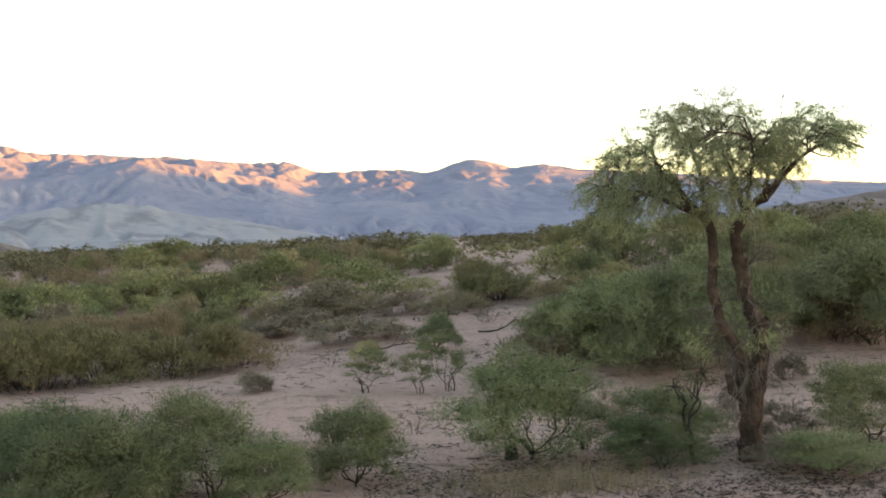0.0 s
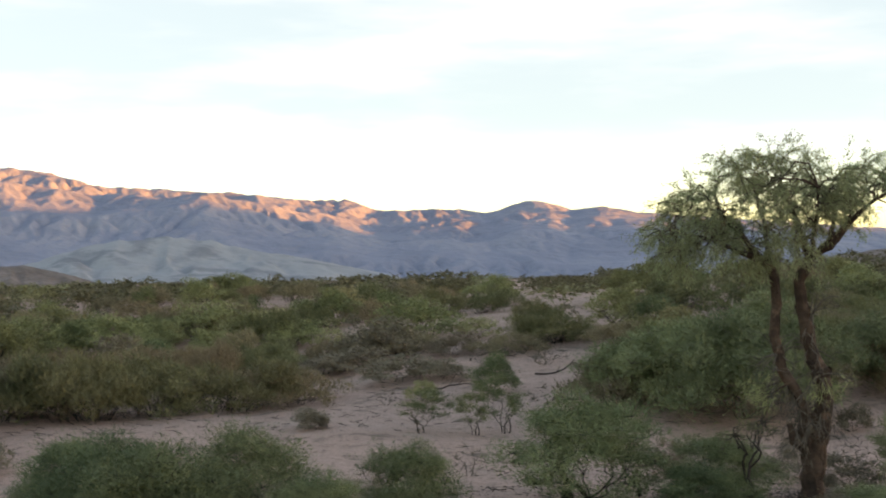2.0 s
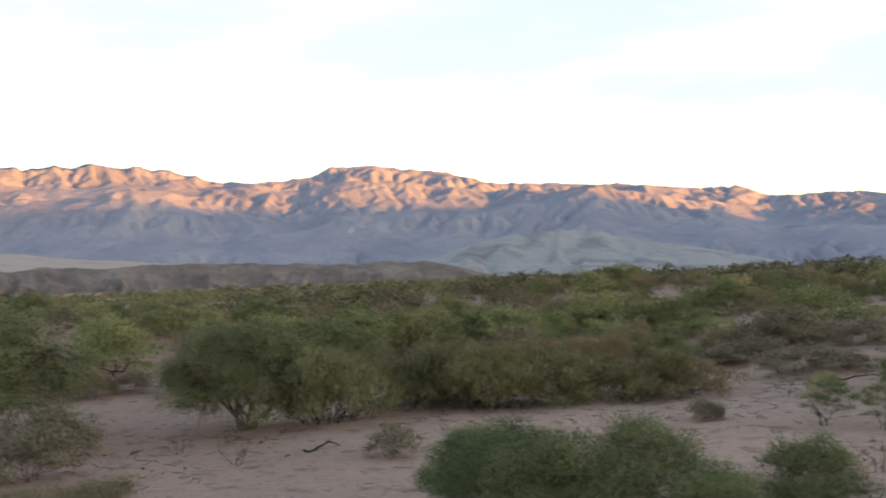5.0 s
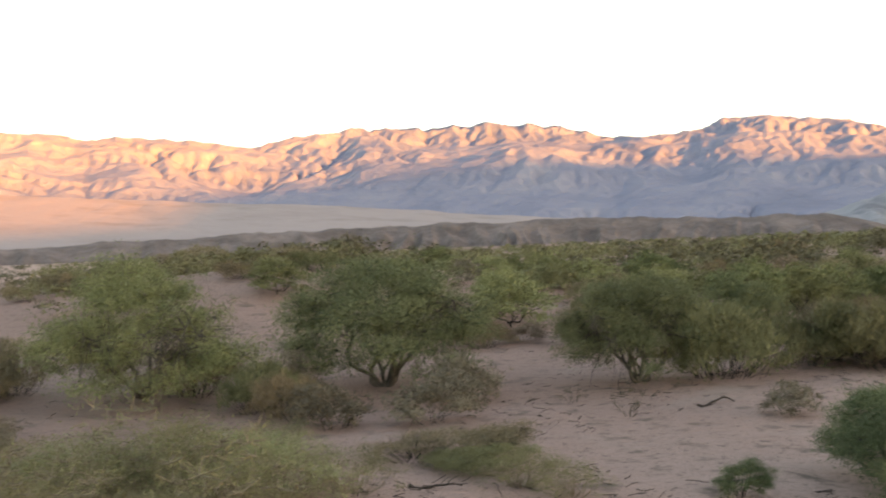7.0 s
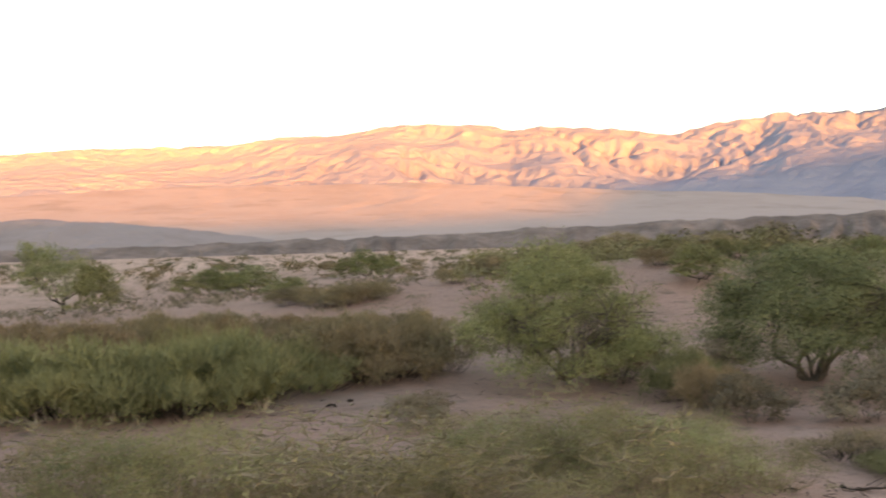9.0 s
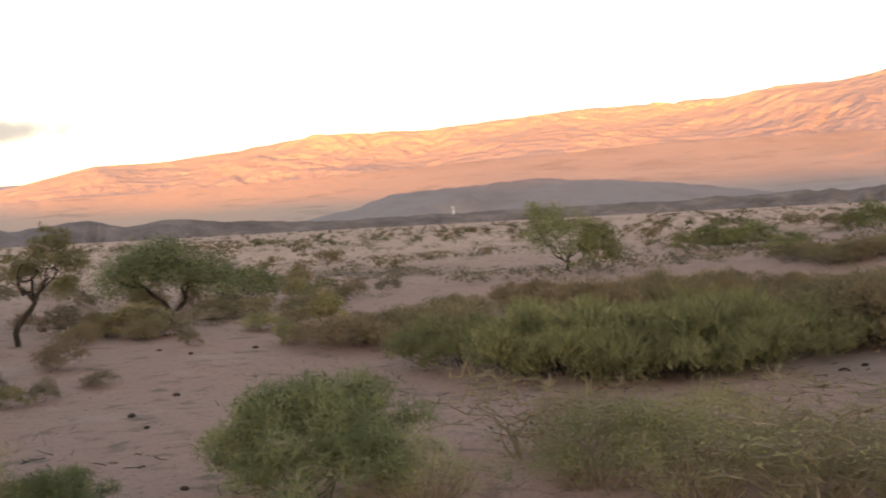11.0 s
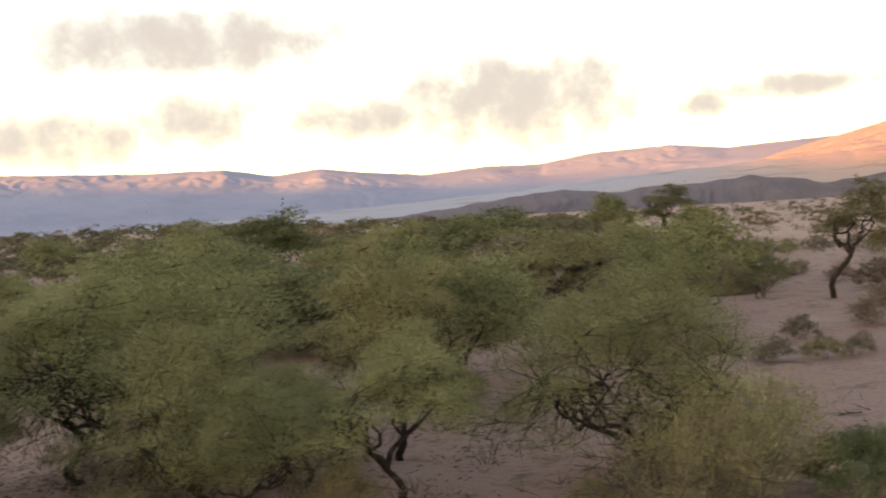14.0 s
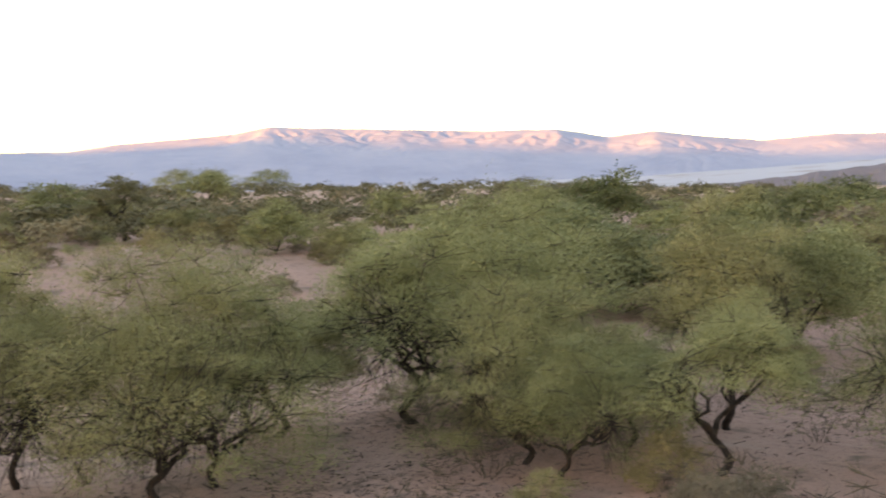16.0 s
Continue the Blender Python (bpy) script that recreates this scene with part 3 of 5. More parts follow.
def pad_leaves(name, rng, pads, tips, count, length, width, mat, rise=0.2, loose=0.45, stray=0.25, spread=0.05, press=0.8):
    """One mesh of small pointed leaves: most lie on the rounded outsides of the pads (centre, size, flatness), the rest along twigs that stick out."""
    centre, size, flat = np.array([p[0] for p in pads]), np.array([p[1] for p in pads]), np.array([p[2] for p in pads])
    few = int(count * stray) if tips else 0
    i = rng.choice(len(pads), count - few, p=size**2 / (size**2).sum())
    v = rng.normal(0, 1, (len(i), 3))
    v /= np.linalg.norm(v, axis=1, keepdims=True)
    v[:, 2] = np.where((v[:, 2] < -0.25) & (rng.random(len(i)) < 0.75), -v[:, 2], v[:, 2])
    p = centre[i] + v * (size[i] * rng.uniform(0.25, 1.08, len(i)) ** 0.55)[:, None] * np.stack([np.ones(len(i)), np.ones(len(i)), flat[i]], 1)
    out = v
    if few:
        a, b = np.array([t[0] for t in tips]), np.array([t[1] for t in tips])
        k = rng.integers(0, len(tips), few)
        way = (b - a)[k]
        p = np.concatenate([p, a[k] + rng.uniform(0, 1.2, few)[:, None] * way + rng.normal(0, spread * 0.6, (few, 3))])
        out = np.concatenate([out, way / (np.linalg.norm(way, axis=1, keepdims=True) + 1e-9)])
    n = out + np.array([0, 0, 0.6]) + rng.normal(0, loose, out.shape)
    n /= np.linalg.norm(n, axis=1, keepdims=True)
    d = rng.normal(0, 1, out.shape) + 0.8 * out + np.array([0, 0, rise])
    d -= press * (d * n).sum(1, keepdims=True) * n
    d /= np.linalg.norm(d, axis=1, keepdims=True) + 1e-9
    side = np.cross(n, d)
    side /= np.linalg.norm(side, axis=1, keepdims=True) + 1e-9
    L, w = (length * rng.uniform(0.6, 1.4, len(p)))[:, None], (width * rng.uniform(0.6, 1.4, len(p)))[:, None]
    me = bpy.data.meshes.new(name)
    me.from_pydata(np.stack([p - side * w * 0.6, p + side * w * 0.6, p + d * L], 1).reshape(-1, 3).tolist(), [], np.arange(len(p) * 3).reshape(-1, 3).tolist())
    me.materials.append(mat)
    return me


def plant(name, label, category, seed, height, width, stems, lobes, twigs, leaf, mat, per_tip, low=0.35, bark=None, radius=0.05, droop=0.3, spread=0.05,
          wood="trunk", leafy="crown", lean=(0, 0), start=0.0, lobe_size=0.22, rise=0.2, loose=0.45, stray=0.25, steps=4, skew=0.12, twig=None, hang=0, flat=0.62, brush=0, press=0.8, skirt=0, fork=0.0):
    """A shrub or small tree of a height and width: stems from one foot, boughs that fork to leafy pads; low is where the crown begins, brush counts bare upright rods."""
    rng = np.random.default_rng(seed)
    segs, tips, pads = [], [], []
    foot = np.array([0.0, 0.0, -0.12])
    if start:
        top = np.array([lean[0] * start, lean[1] * start, start * height])
        segs += crooked(rng, foot, top, radius * 1.3, radius * 0.95, 7, 0.13)
        foot = top
    nodes, groups = [], [segs] + [[] for _ in range(stems)]
    crown_low = fork or max(low, 0.16)
    for k in range(stems):
        a = 2 * math.pi * (k + rng.uniform(-0.4, 0.4)) / stems
        out = width * rng.uniform(0.08, 0.2)
        zz = foot[2] + (height * crown_low - foot[2]) * rng.uniform(0.75, 1.25) + 0.06 * height
        q = np.array([foot[0] + math.cos(a) * out, foot[1] + math.sin(a) * out, zz])
        r = radius * rng.uniform(0.65, 1.05)
        groups[k + 1] += crooked(rng, foot, q, r, r * 0.75, 5 if steps > 2 else 3, 0.15)
        forks = []
        for f in range(3 if steps > 2 else 2):
            b = a + rng.uniform(-0.9, 0.9)
            reach = width * rng.uniform(0.08, 0.2)
            e = q + np.array([math.cos(b) * reach, math.sin(b) * reach, height * rng.uniform(0.1, 0.24)])
            groups[k + 1] += crooked(rng, q, e, r * 0.6, r * 0.3, 5 if steps > 2 else 2, 0.24)
            forks.append(e)
        nodes.append(forks)
    size = lobe_size * width
    off = rng.normal(0, skew * width * 0.5, 2)
    lift_by = rng.uniform(0, 6.28)

    def pad(c, scale, inner):
        n, f = min(((n, f) for n in range(stems) for f in range(len(nodes[n]))), key=lambda v: np.linalg.norm(nodes[v[0]][v[1]] - c))
        groups[n + 1] += crooked(rng, nodes[n][f], c, radius * 0.17, radius * 0.06, steps + (steps > 2), 0.22)
        lobe(rng, groups[n + 1] if steps > 2 else [], tips, c, scale * (1.0 if inner else 1.3), twigs, droop, thin=0.0038, flat=0.9)
        pads.append((c, scale, flat * rng.uniform(0.8, 1.2)))

    for k in range(lobes):
        a = k * 2.39996 + rng.uniform(-0.5, 0.5)
        t = ((k + 0.5) / lobes) ** 0.8
        inner = k % 5 == 3
        dome = 0.86 * math.sqrt(1 - 0.985 * t) * (rng.uniform(0.45, 0.8) if inner else rng.uniform(0.84, 1.06))
        zc = height * (low + (1 - low) * (0.03 + dome)) * (1 + 0.10 * math.cos(a * 2 + lift_by))
        rho = (width * 0.5 - size * 0.55) * math.sqrt(t) * rng.uniform(0.6, 1.28)
        pad(np.array([foot[0] + off[0] * (1 - t) + math.cos(a) * rho, foot[1] + off[1] * (1 - t) + math.sin(a) * rho, zc]), size * rng.uniform(0.55, 1.3), inner)
    for k in range(skirt):
        a, rho = k * 2.39996 + rng.uniform(-0.5, 0.5), width * rng.uniform(0.26, 0.45)
        pad(np.array([foot[0] + math.cos(a) * rho, foot[1] + math.sin(a) * rho, height * rng.uniform(0.12, 0.40)]), size * rng.uniform(0.5, 1.0), False)
    for k in range(brush if steps > 2 else brush // 2):
        a, rho = rng.uniform(0, 6.28), width * 0.42 * math.sqrt(rng.random())
        c = np.array([math.cos(a) * rho, math.sin(a) * rho, height * rng.uniform(0.4, 0.95) * (1 - 0.5 * (rho / (0.5 * width)) ** 2)])
        groups[1 + k % stems] += crooked(rng, c * np.array([0.3, 0.3, 0]) + np.array([0, 0, -0.05]), c, 0.010, 0.004, 3, 0.1)
    for k in range(hang if steps > 2 else 0):
        n = k % stems
        grow(rng, groups[n + 1], [], nodes[n][k % len(nodes[n])], unit(rng.normal(0, 1, 3) + np.array([0, 0, -0.25])), 0.15 * width, 0.012, 2, 2, -0.1, (2, 3), 0.8)
    thing = tagged(new(name), label, category)
    if wood == "trunk" and steps > 2:
        foot_part = thing
        for k, some in enumerate(groups):
            if some:
                ob = part("stem" if k else "trunk", tubes("stem", some, bark or BARK, 5, twig), foot_part)
                foot_part = foot_part if k else ob
    else:
        part(wood, tubes(wood, sum(groups, []), bark or BARK, 4, twig), thing)
    if per_tip:
        part(leafy, pad_leaves(leafy, rng, pads, tips, per_tip * len(tips), leaf[0], leaf[1], mat, rise, loose, stray, spread, press), thing)
    return thing


def sown(seed, height, width, count, leaf):
    """The leaves of a far shrub: an uneven heap of rounded lobes."""
    rng = np.random.default_rng(seed)
    lobes = 9
    c = np.stack([rng.normal(0, 0.22, lobes) * width, rng.normal(0, 0.22, lobes) * width, rng.uniform(0.2, 0.72, lobes) * height], 1)
    i = rng.integers(0, lobes, count)
    v = rng.normal(0, 1, (count, 3))
    v[:, 2] = np.where(v[:, 2] < -0.3, -v[:, 2], v[:, 2])
    v /= np.linalg.norm(v, axis=1, keepdims=True)
    rad = rng.uniform(0.35, 1.0, count)[:, None] ** 0.5
    p = c[i] + v * rad * np.array([0.26 * width, 0.26 * width, 0.28 * height]) * rng.uniform(0.6, 1.15, lobes)[i][:, None]
    p[:, 2] = np.abs(p[:, 2])
    n = v + rng.normal(0, 0.4, (count, 3)) + np.array([0, 0, 0.5])
    n /= np.linalg.norm(n, axis=1, keepdims=True)
    d = rng.normal(0, 1, (count, 3)) + np.array([0, 0, 0.5])
    d -= 0.85 * (d * n).sum(1, keepdims=True) * n
    d /= np.linalg.norm(d, axis=1, keepdims=True)
    s = np.cross(n, d)
    s /= np.linalg.norm(s, axis=1, keepdims=True)
    L, w = (leaf[0] * rng.uniform(0.6, 1.4, count))[:, None], (leaf[1] * rng.uniform(0.6, 1.4, count))[:, None]
    return np.stack([p - s * w * 0.6, p + s * w * 0.6, p + d * L], 1).reshape(-1, 3)


VARIANTS = {"mesquite": ("mesquite", "mesquite_b", "mesquite_c"), "mesquite_b": ("mesquite_b", "mesquite_c", "mesquite_d"), "olive": ("olive", "olive_c"),
            "thicket": ("thicket", "thicket_c", "thicket_b", "thicket_c"), "thicket_b": ("thicket_b", "thicket_c"), "broom": ("broom", "broom_b"), "dry": ("dry", "dry", "dry_b")}


def set_down(kind, az, d, height, width=None, turn=None, sink=0.0):
    """A copy of a plant on the ground at a bearing and distance, scaled to a height and width."""
    x, y = at(az, d)
    some = VARIANTS.get(kind, (kind,))
    key = some[int(abs(az) * 10 + d * 3) % len(some)]
    key = ("sedge" if d < 30.6 else "thicket_c") if "thicket" in key and 55 < az < 100 else key
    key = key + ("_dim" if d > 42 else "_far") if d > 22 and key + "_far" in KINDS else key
    src = KINDS[key]
    h0, w0 = SIZES[key]
    kz = height / h0
    kx = (width or w0 * kz) / w0
    turn = (az * 37 + d * 91) % 360 if turn is None else turn
    sink += 0.13 * height if "thicket" in key or "sedge" in key else 0
    m = pose(x, y, float(ground_z(x, y)) - sink, 0, 0, turn) @ Matrix.Diagonal((kx, kx, kz, 1))
    return copy_thing(src, m)


KINDS, SIZES = {}, {}


def clump(kind, az, d, height, width):
    """Three bushes side by side, of uneven size, where one wide heap of scrub stands."""
    for k, (side, tall, wide) in enumerate(((-0.31, 0.9, 0.46), (0.02, 1.06, 0.54), (0.33, 0.82, 0.44))):
        away = (0.5, -0.9, 1.1)[k] * (1 if int(az * 10) % 2 else -1)
        set_down(kind, round(az + math.degrees(side * width / d), 2), round(d + away, 1), height * tall, width * wide)


def spread_of(thing):
    """The height and width that a plant has grown to, without its last few straggling leaves."""
    co = []
    for ob in thing.children_recursive:
        p = np.empty(len(ob.data.vertices) * 3)
        ob.data.vertices.foreach_get("co", p)
        co.append(p.reshape(-1, 3))
    co = np.concatenate(co)
    lo, hi = np.percentile(co, 0.4, 0), np.percentile(co, 99.6, 0)
    return hi[2], (hi[0] - lo[0] + hi[1] - lo[1]) / 2


def kind(key, height, width, name, label, category, seed, stems, lobes, twigs, leaf, mat, per_tip, far=True, **more):
    """One kind of plant, and two plainer builds of it for the distance."""
    KINDS[key] = plant(name, label, category, seed, height, width, stems, lobes, twigs, leaf, mat, per_tip, **more)
    grown = spread_of(KINDS[key])
    SIZES[key] = max(height, grown[0]), max(width, grown[1])
    low_bush = any(word in key for word in ("thicket", "sedge", "dry", "broom"))
    if far:
        for far_key, share, long, wide in ((key + "_far", 0.11 if low_bush else 0.052, 1.15, 1.9 if low_bush else 3.1), (key + "_dim", 0.042 if low_bush else 0.030, 1.4, 3.0 if low_bush else 4.0)):
            # farthest green builds swap to lighter leaves: their brightness is put into the colour
            KINDS[far_key] = plant(name, label, category, seed, height, width, stems, lobes, 5, (leaf[0] * long, leaf[1] * wide), LEAF_LIGHTER if mat is LEAF_GREEN and far_key.endswith("_dim") else mat, max(2, round(per_tip * twigs * share)), steps=2, **more)
            SIZES[far_key] = SIZES[key]


MESQUITE = dict(skirt=10, low=0.14, radius=0.023, lobe_size=0.165, spread=0.05, rise=0.5, stray=0.35, press=0.6, loose=0.5, droop=-0.1, twig=BARK)
kind("mesquite", 1.7, 2.4, "mesquite_shrub", "bushy green mesquite shrub with several dark crooked stems", "shrub", 11, 7, 42, 8, (0.075, 0.0100), LEAF_GREEN, 42, **MESQUITE)
kind("mesquite_b", 1.9, 2.5, "mesquite_shrub", "rounded green mesquite shrub with a short forked trunk", "shrub", 12, 6, 44, 8, (0.075, 0.0100), LEAF_GREEN, 42, start=0.05, **MESQUITE)
kind("mesquite_c", 1.7, 2.6, "mesquite_shrub", "spreading green mesquite shrub with low arching limbs", "shrub", 31, 6, 42, 8, (0.075, 0.0100), LEAF_GREEN, 42, skew=0.3, **MESQUITE)
kind("mesquite_d", 1.9, 2.4, "mesquite_shrub", "uneven green mesquite shrub with dark forked stems", "shrub", 32, 5, 42, 8, (0.075, 0.0100), LEAF_GREEN, 42, skew=0.25, start=0.08, **MESQUITE)
kind("big", 3.2, 5.4, "mesquite_tree", "broad dense green mesquite tree with several thick trunks", "tree", 41, 9, 90, 8, (0.085, 0.017), LEAF_GREEN, 46, far=False, bark=GREY_WOOD, low=0.16, skirt=18, fork=0.32, hang=120, radius=0.065, lobe_size=0.125, spread=0.09, skew=0.25, stray=0.35, press=0.7, rise=0.3, loose=0.45, twig=BARK)
kind("big_b", 3.2, 4.8, "mesquite_tree", "broad yellowish-green mesquite with bare brown branches among foliage", "tree", 42, 7, 76, 8, (0.085, 0.017), LEAF_LIGHTER, 38, far=False, bark=GREY_WOOD, low=0.04, skirt=30, fork=0.25, hang=120, radius=0.05, start=0.03, lobe_size=0.125, spread=0.09, skew=0.35, stray=0.45, press=0.6, rise=0.4, loose=0.5)
kind("olive", 3.1, 3.7, "olive_tree", "small yellowish-green mesquite tree with dark bent limbs", "tree", 13, 5, 64, 8, (0.060, 0.0085), LEAF_OLIVE, 62, low=0.20, skirt=5, hang=135, radius=0.05, start=0.12, lobe_size=0.155, spread=0.07, skew=0.35, stray=0.32, rise=0.5, press=0.62, loose=0.5, droop=0.0, twig=DARK_TWIG)
kind("olive_c", 3.0, 3.6, "olive_tree", "spreading yellowish-green tree with crooked dark limbs", "tree", 33, 4, 62, 8, (0.060, 0.0085), LEAF_OLIVE, 62, low=0.22, skirt=4, hang=135, radius=0.055, start=0.16, lean=(0.8, 0.5), lobe_size=0.16, spread=0.07, skew=0.25, stray=0.32, rise=0.5, press=0.62, loose=0.5, droop=0.0, twig=DARK_TWIG)
kind("olive_b", 2.8, 2.2, "olive_tree", "small yellowish-green tree with a bent dark trunk", "tree", 14, 3, 42, 8, (0.060, 0.0085), LEAF_OLIVE, 56, low=0.28, hang=60, radius=0.048, start=0.2, lean=(-1.1, 0.4), lobe_size=0.19, spread=0.07, skew=0.25, stray=0.32, rise=0.5, press=0.62, loose=0.5, droop=0.0, twig=DARK_TWIG)
kind("single", 3.6, 2.4, "mesquite_tree", "small green tree with one leaning trunk and an uneven crown", "tree", 15, 3, 22, 9, (0.10, 0.028), LEAF_THICKET, 22, low=0.40, hang=16, radius=0.08, start=0.36, lean=(1.6, 0.0), lobe_size=0.17, far=False, skew=0.4)
kind("double", 3.0, 4.6, "mesquite_tree", "dense dark green tree with a broad flat crown and two trunks", "tree", 16, 2, 40, 9, (0.11, 0.035), LEAF_GREEN, 32, low=0.26, flat=0.95, radius=0.13, lobe_size=0.16, far=False)
THICKET = dict(low=0.14, radius=0.014, twig=BARK, loose=0.7, wood="stem_tangle", leafy="foliage", spread=0.10, lobe_size=0.115, rise=1.6, flat=0.85, stray=0.45, brush=110, press=0.25)
kind("thicket", 1.7, 3.3, "thicket_bush", "soft feathery grey-green thicket bush hiding its stems", "bush", 17, 8, 52, 7, (0.13, 0.0125), LEAF_THICKET, 20, skew=0.3, **THICKET)
kind("thicket_b", 1.4, 3.0, "thicket_bush", "low dense olive-grey bush spreading over sand", "bush", 18, 8, 48, 7, (0.12, 0.0125), LEAF_THICKET, 20, skew=0.3, **THICKET)
kind("thicket_c", 1.6, 3.2, "thicket_bush", "brownish-green feathery thicket bush with dark base", "bush", 34, 8, 50, 7, (0.12, 0.0125), LEAF_BROWN, 20, skew=0.4, **THICKET)
kind("sedge", 1.6, 3.2, "thicket_bush", "dense dark green thicket bush with upright feathery sprays", "bush", 37, 8, 52, 7, (0.17, 0.010), LEAF_SEDGE, 22, skew=0.3, **{**THICKET, "rise": 2.4, "press": 0.1, "flat": 1.0})
BROOM = dict(low=0.0, radius=0.009, wood="stem_tangle", leafy="foliage", spread=0.10, bark=GREY_WOOD, lobe_size=0.15, twig=PALE_TWIG, rise=1.0, stray=0.6, flat=0.9, brush=60, press=0.4)
kind("broom", 1.25, 2.2, "broom_bush", "sparse yellow-green broom bush with thin upright twigs", "bush", 19, 10, 38, 8, (0.06, 0.010), LEAF_OLIVE, 10, skew=0.3, **BROOM)
kind("broom_b", 1.2, 2.4, "broom_bush", "scraggly straw-green broom bush with pale twigs", "bush", 35, 10, 38, 8, (0.06, 0.010), LEAF_STRAW, 8, skew=0.4, **BROOM)
kind("needle", 1.4, 2.6, "green_broom_bush", "dense green needle-leaved bush with upright sprays on sand", "bush", 43, 10, 54, 9, (0.11, 0.010), LEAF_GREEN, 32, far=False, low=0.04, radius=0.012, wood="stem_tangle", leafy="foliage", spread=0.07, lobe_size=0.12, rise=1.2, stray=0.45, flat=0.8, skew=0.2)
DRY = dict(low=0.0, radius=0.008, wood="stem_tangle", leafy="foliage", spread=0.05, bark=GREY_WOOD, rise=0.8, stray=0.5, lobe_size=0.18)
kind("dry", 0.8, 1.4, "dry_bush", "small brownish half-dry bush on sand", "bush", 20, 8, 20, 7, (0.06, 0.012), LEAF_DRY, 19, skew=0.3, **DRY)
kind("dry_b", 0.8, 1.4, "dry_bush", "small yellowish-brown bush on sand", "bush", 36, 8, 20, 7, (0.06, 0.012), LEAF_STRAW, 19, skew=0.3, **DRY)
kind("bare", 0.6, 1.3, "dead_bush", "leafless grey dead bush of crooked twigs", "bush", 21, 6, 11, 7, (0.05, 0.01), LEAF_DRY, 0, far=False, low=0.1, radius=0.010, wood="twig_tangle", bark=GREY_WOOD)
kind("antler", 0.8, 1.1, "twig_bush", "bare bush of pale forked twigs standing in broom", "bush", 44, 7, 16, 7, (0.05, 0.01), LEAF_STRAW, 1, far=False, low=0.3, radius=0.007, wood="twig_tangle", leafy="foliage", bark=PALE_TWIG, twig=PALE_TWIG, skew=0.3)
kind("sapling", 1.3, 1.1, "mesquite_sapling", "thin light green mesquite sapling with sparse leaves", "shrub", 22, 4, 16, 8, (0.07, 0.009), LEAF_LIGHTER, 12, far=False, low=0.15, radius=0.016, skew=0.3, lobe_size=0.16, stray=0.7, press=0.4, rise=0.8, droop=-0.2)
kind("snag", 1.8, 1.2, "half_dead_tree", "small half-dead tree with dark forked trunk and bare twigs", "tree", 23, 3, 9, 12, (0.06, 0.010), LEAF_OLIVE, 2, far=False, hang=26, low=0.55, radius=0.032, start=0.2, lean=(-0.3, 0.0))


# the plants one by one: kind, bearing, distance, height, width
set_down("needle", -19.54, 31.7, 2.57, 5.31)
set_down("mesquite_b", -19.18, 20.0, 1.30, 1.80)
clump("mesquite_b", -18.92, 45.6, 1.73, 5.23)
set_down("thicket_c", -17.90, 35.4, 1.60, 4.45)
set_down("mesquite", -17.71, 17.9, 0.61, 1.72)
clump("thicket_b", -17.45, 41.4, 1.18, 4.98)
set_down("thicket", -16.67, 34.5, 1.73, 3.43)
set_down("dry", -15.78, 19.8, 0.67, 1.26)
clump("thicket", -15.52, 46.5, 1.33, 5.82)
clump("thicket_b", -15.46, 36.4, 1.30, 3.81)
set_down("dry", -15.00, 18.0, 0.52, 1.15)
set_down("dry", -13.03, 21.2, 0.72, 1.01)
set_down("thicket", -12.12, 30.6, 1.76, 3.86)
set_down("needle", -11.33, 27.8, 2.35, 4.67)
clump("thicket", -10.96, 45.0, 1.50, 6.12)
set_down("mesquite_b", -10.03, 18.0, 0.78, 1.63)
set_down("mesquite_b", -9.92, 19.1, 1.11, 2.02)
set_down("needle", -8.49, 29.3, 2.10, 4.92)
set_down("bare", -7.74, 32.8, 0.70, 1.89)
set_down("thicket_b", -7.72, 30.7, 1.47, 3.86)
clump("mesquite", -7.34, 55.0, 1.44, 4.59)
set_down("thicket_b", -7.23, 33.8, 1.29, 3.01)
set_down("thicket", -5.86, 29.6, 1.42, 3.42)
set_down("mesquite_b", -3.93, 18.9, 1.78, 2.71)
clump("thicket", -3.03, 39.8, 0.98, 6.03)
set_down("bare", -1.93, 36.1, 0.69, 2.26)
set_down("sapling", -0.00, 27.2, 1.46, 1.36)
set_down("bare", 0.75, 36.6, 0.52, 1.53)
set_down("sapling", 1.39, 26.8, 1.05, 0.92)
set_down("bare", 1.59, 21.7, 0.55, 0.92)
clump("thicket", 2.27, 53.3, 1.27, 4.45)
set_down("dry", 2.64, 34.4, 0.66, 1.98)
set_down("dry", 3.74, 31.4, 0.60, 0.99)
set_down("dry", 2.3, 39.6, 0.85, 2.3)
set_down("thicket_c", 4.6, 40.8, 0.9, 2.8)
set_down("dry", 1.1, 43.2, 0.8, 2.2)
set_down("dry", 5.7, 41.5, 0.9, 2.4)
set_down("sapling", 3.92, 27.1, 1.13, 1.29)
set_down("mesquite", 4.47, 17.7, 1.29, 1.56)
set_down("dry", 5.04, 34.6, 0.87, 2.72)
clump("thicket", 5.98, 60.8, 1.59, 6.35)
set_down("broom", 6.44, 18.5, 0.69, 1.28)
set_down("dry", 7.13, 37.7, 0.81, 2.96)
set_down("dry", 8.45, 37.2, 0.71, 2.53)
set_down("mesquite", 8.73, 16.5, 1.01, 1.49)
set_down("thicket", 9.80, 32.5, 1.17, 3.24)
clump("thicket", 10.79, 38.7, 1.11, 4.86)
set_down("mesquite", 10.93, 17.4, 1.54, 2.18)
clump("mesquite", 11.65, 46.4, 1.33, 4.61)
set_down("thicket_b", 12.90, 31.9, 1.45, 3.69)
clump("thicket", 13.79, 53.5, 1.40, 6.43)
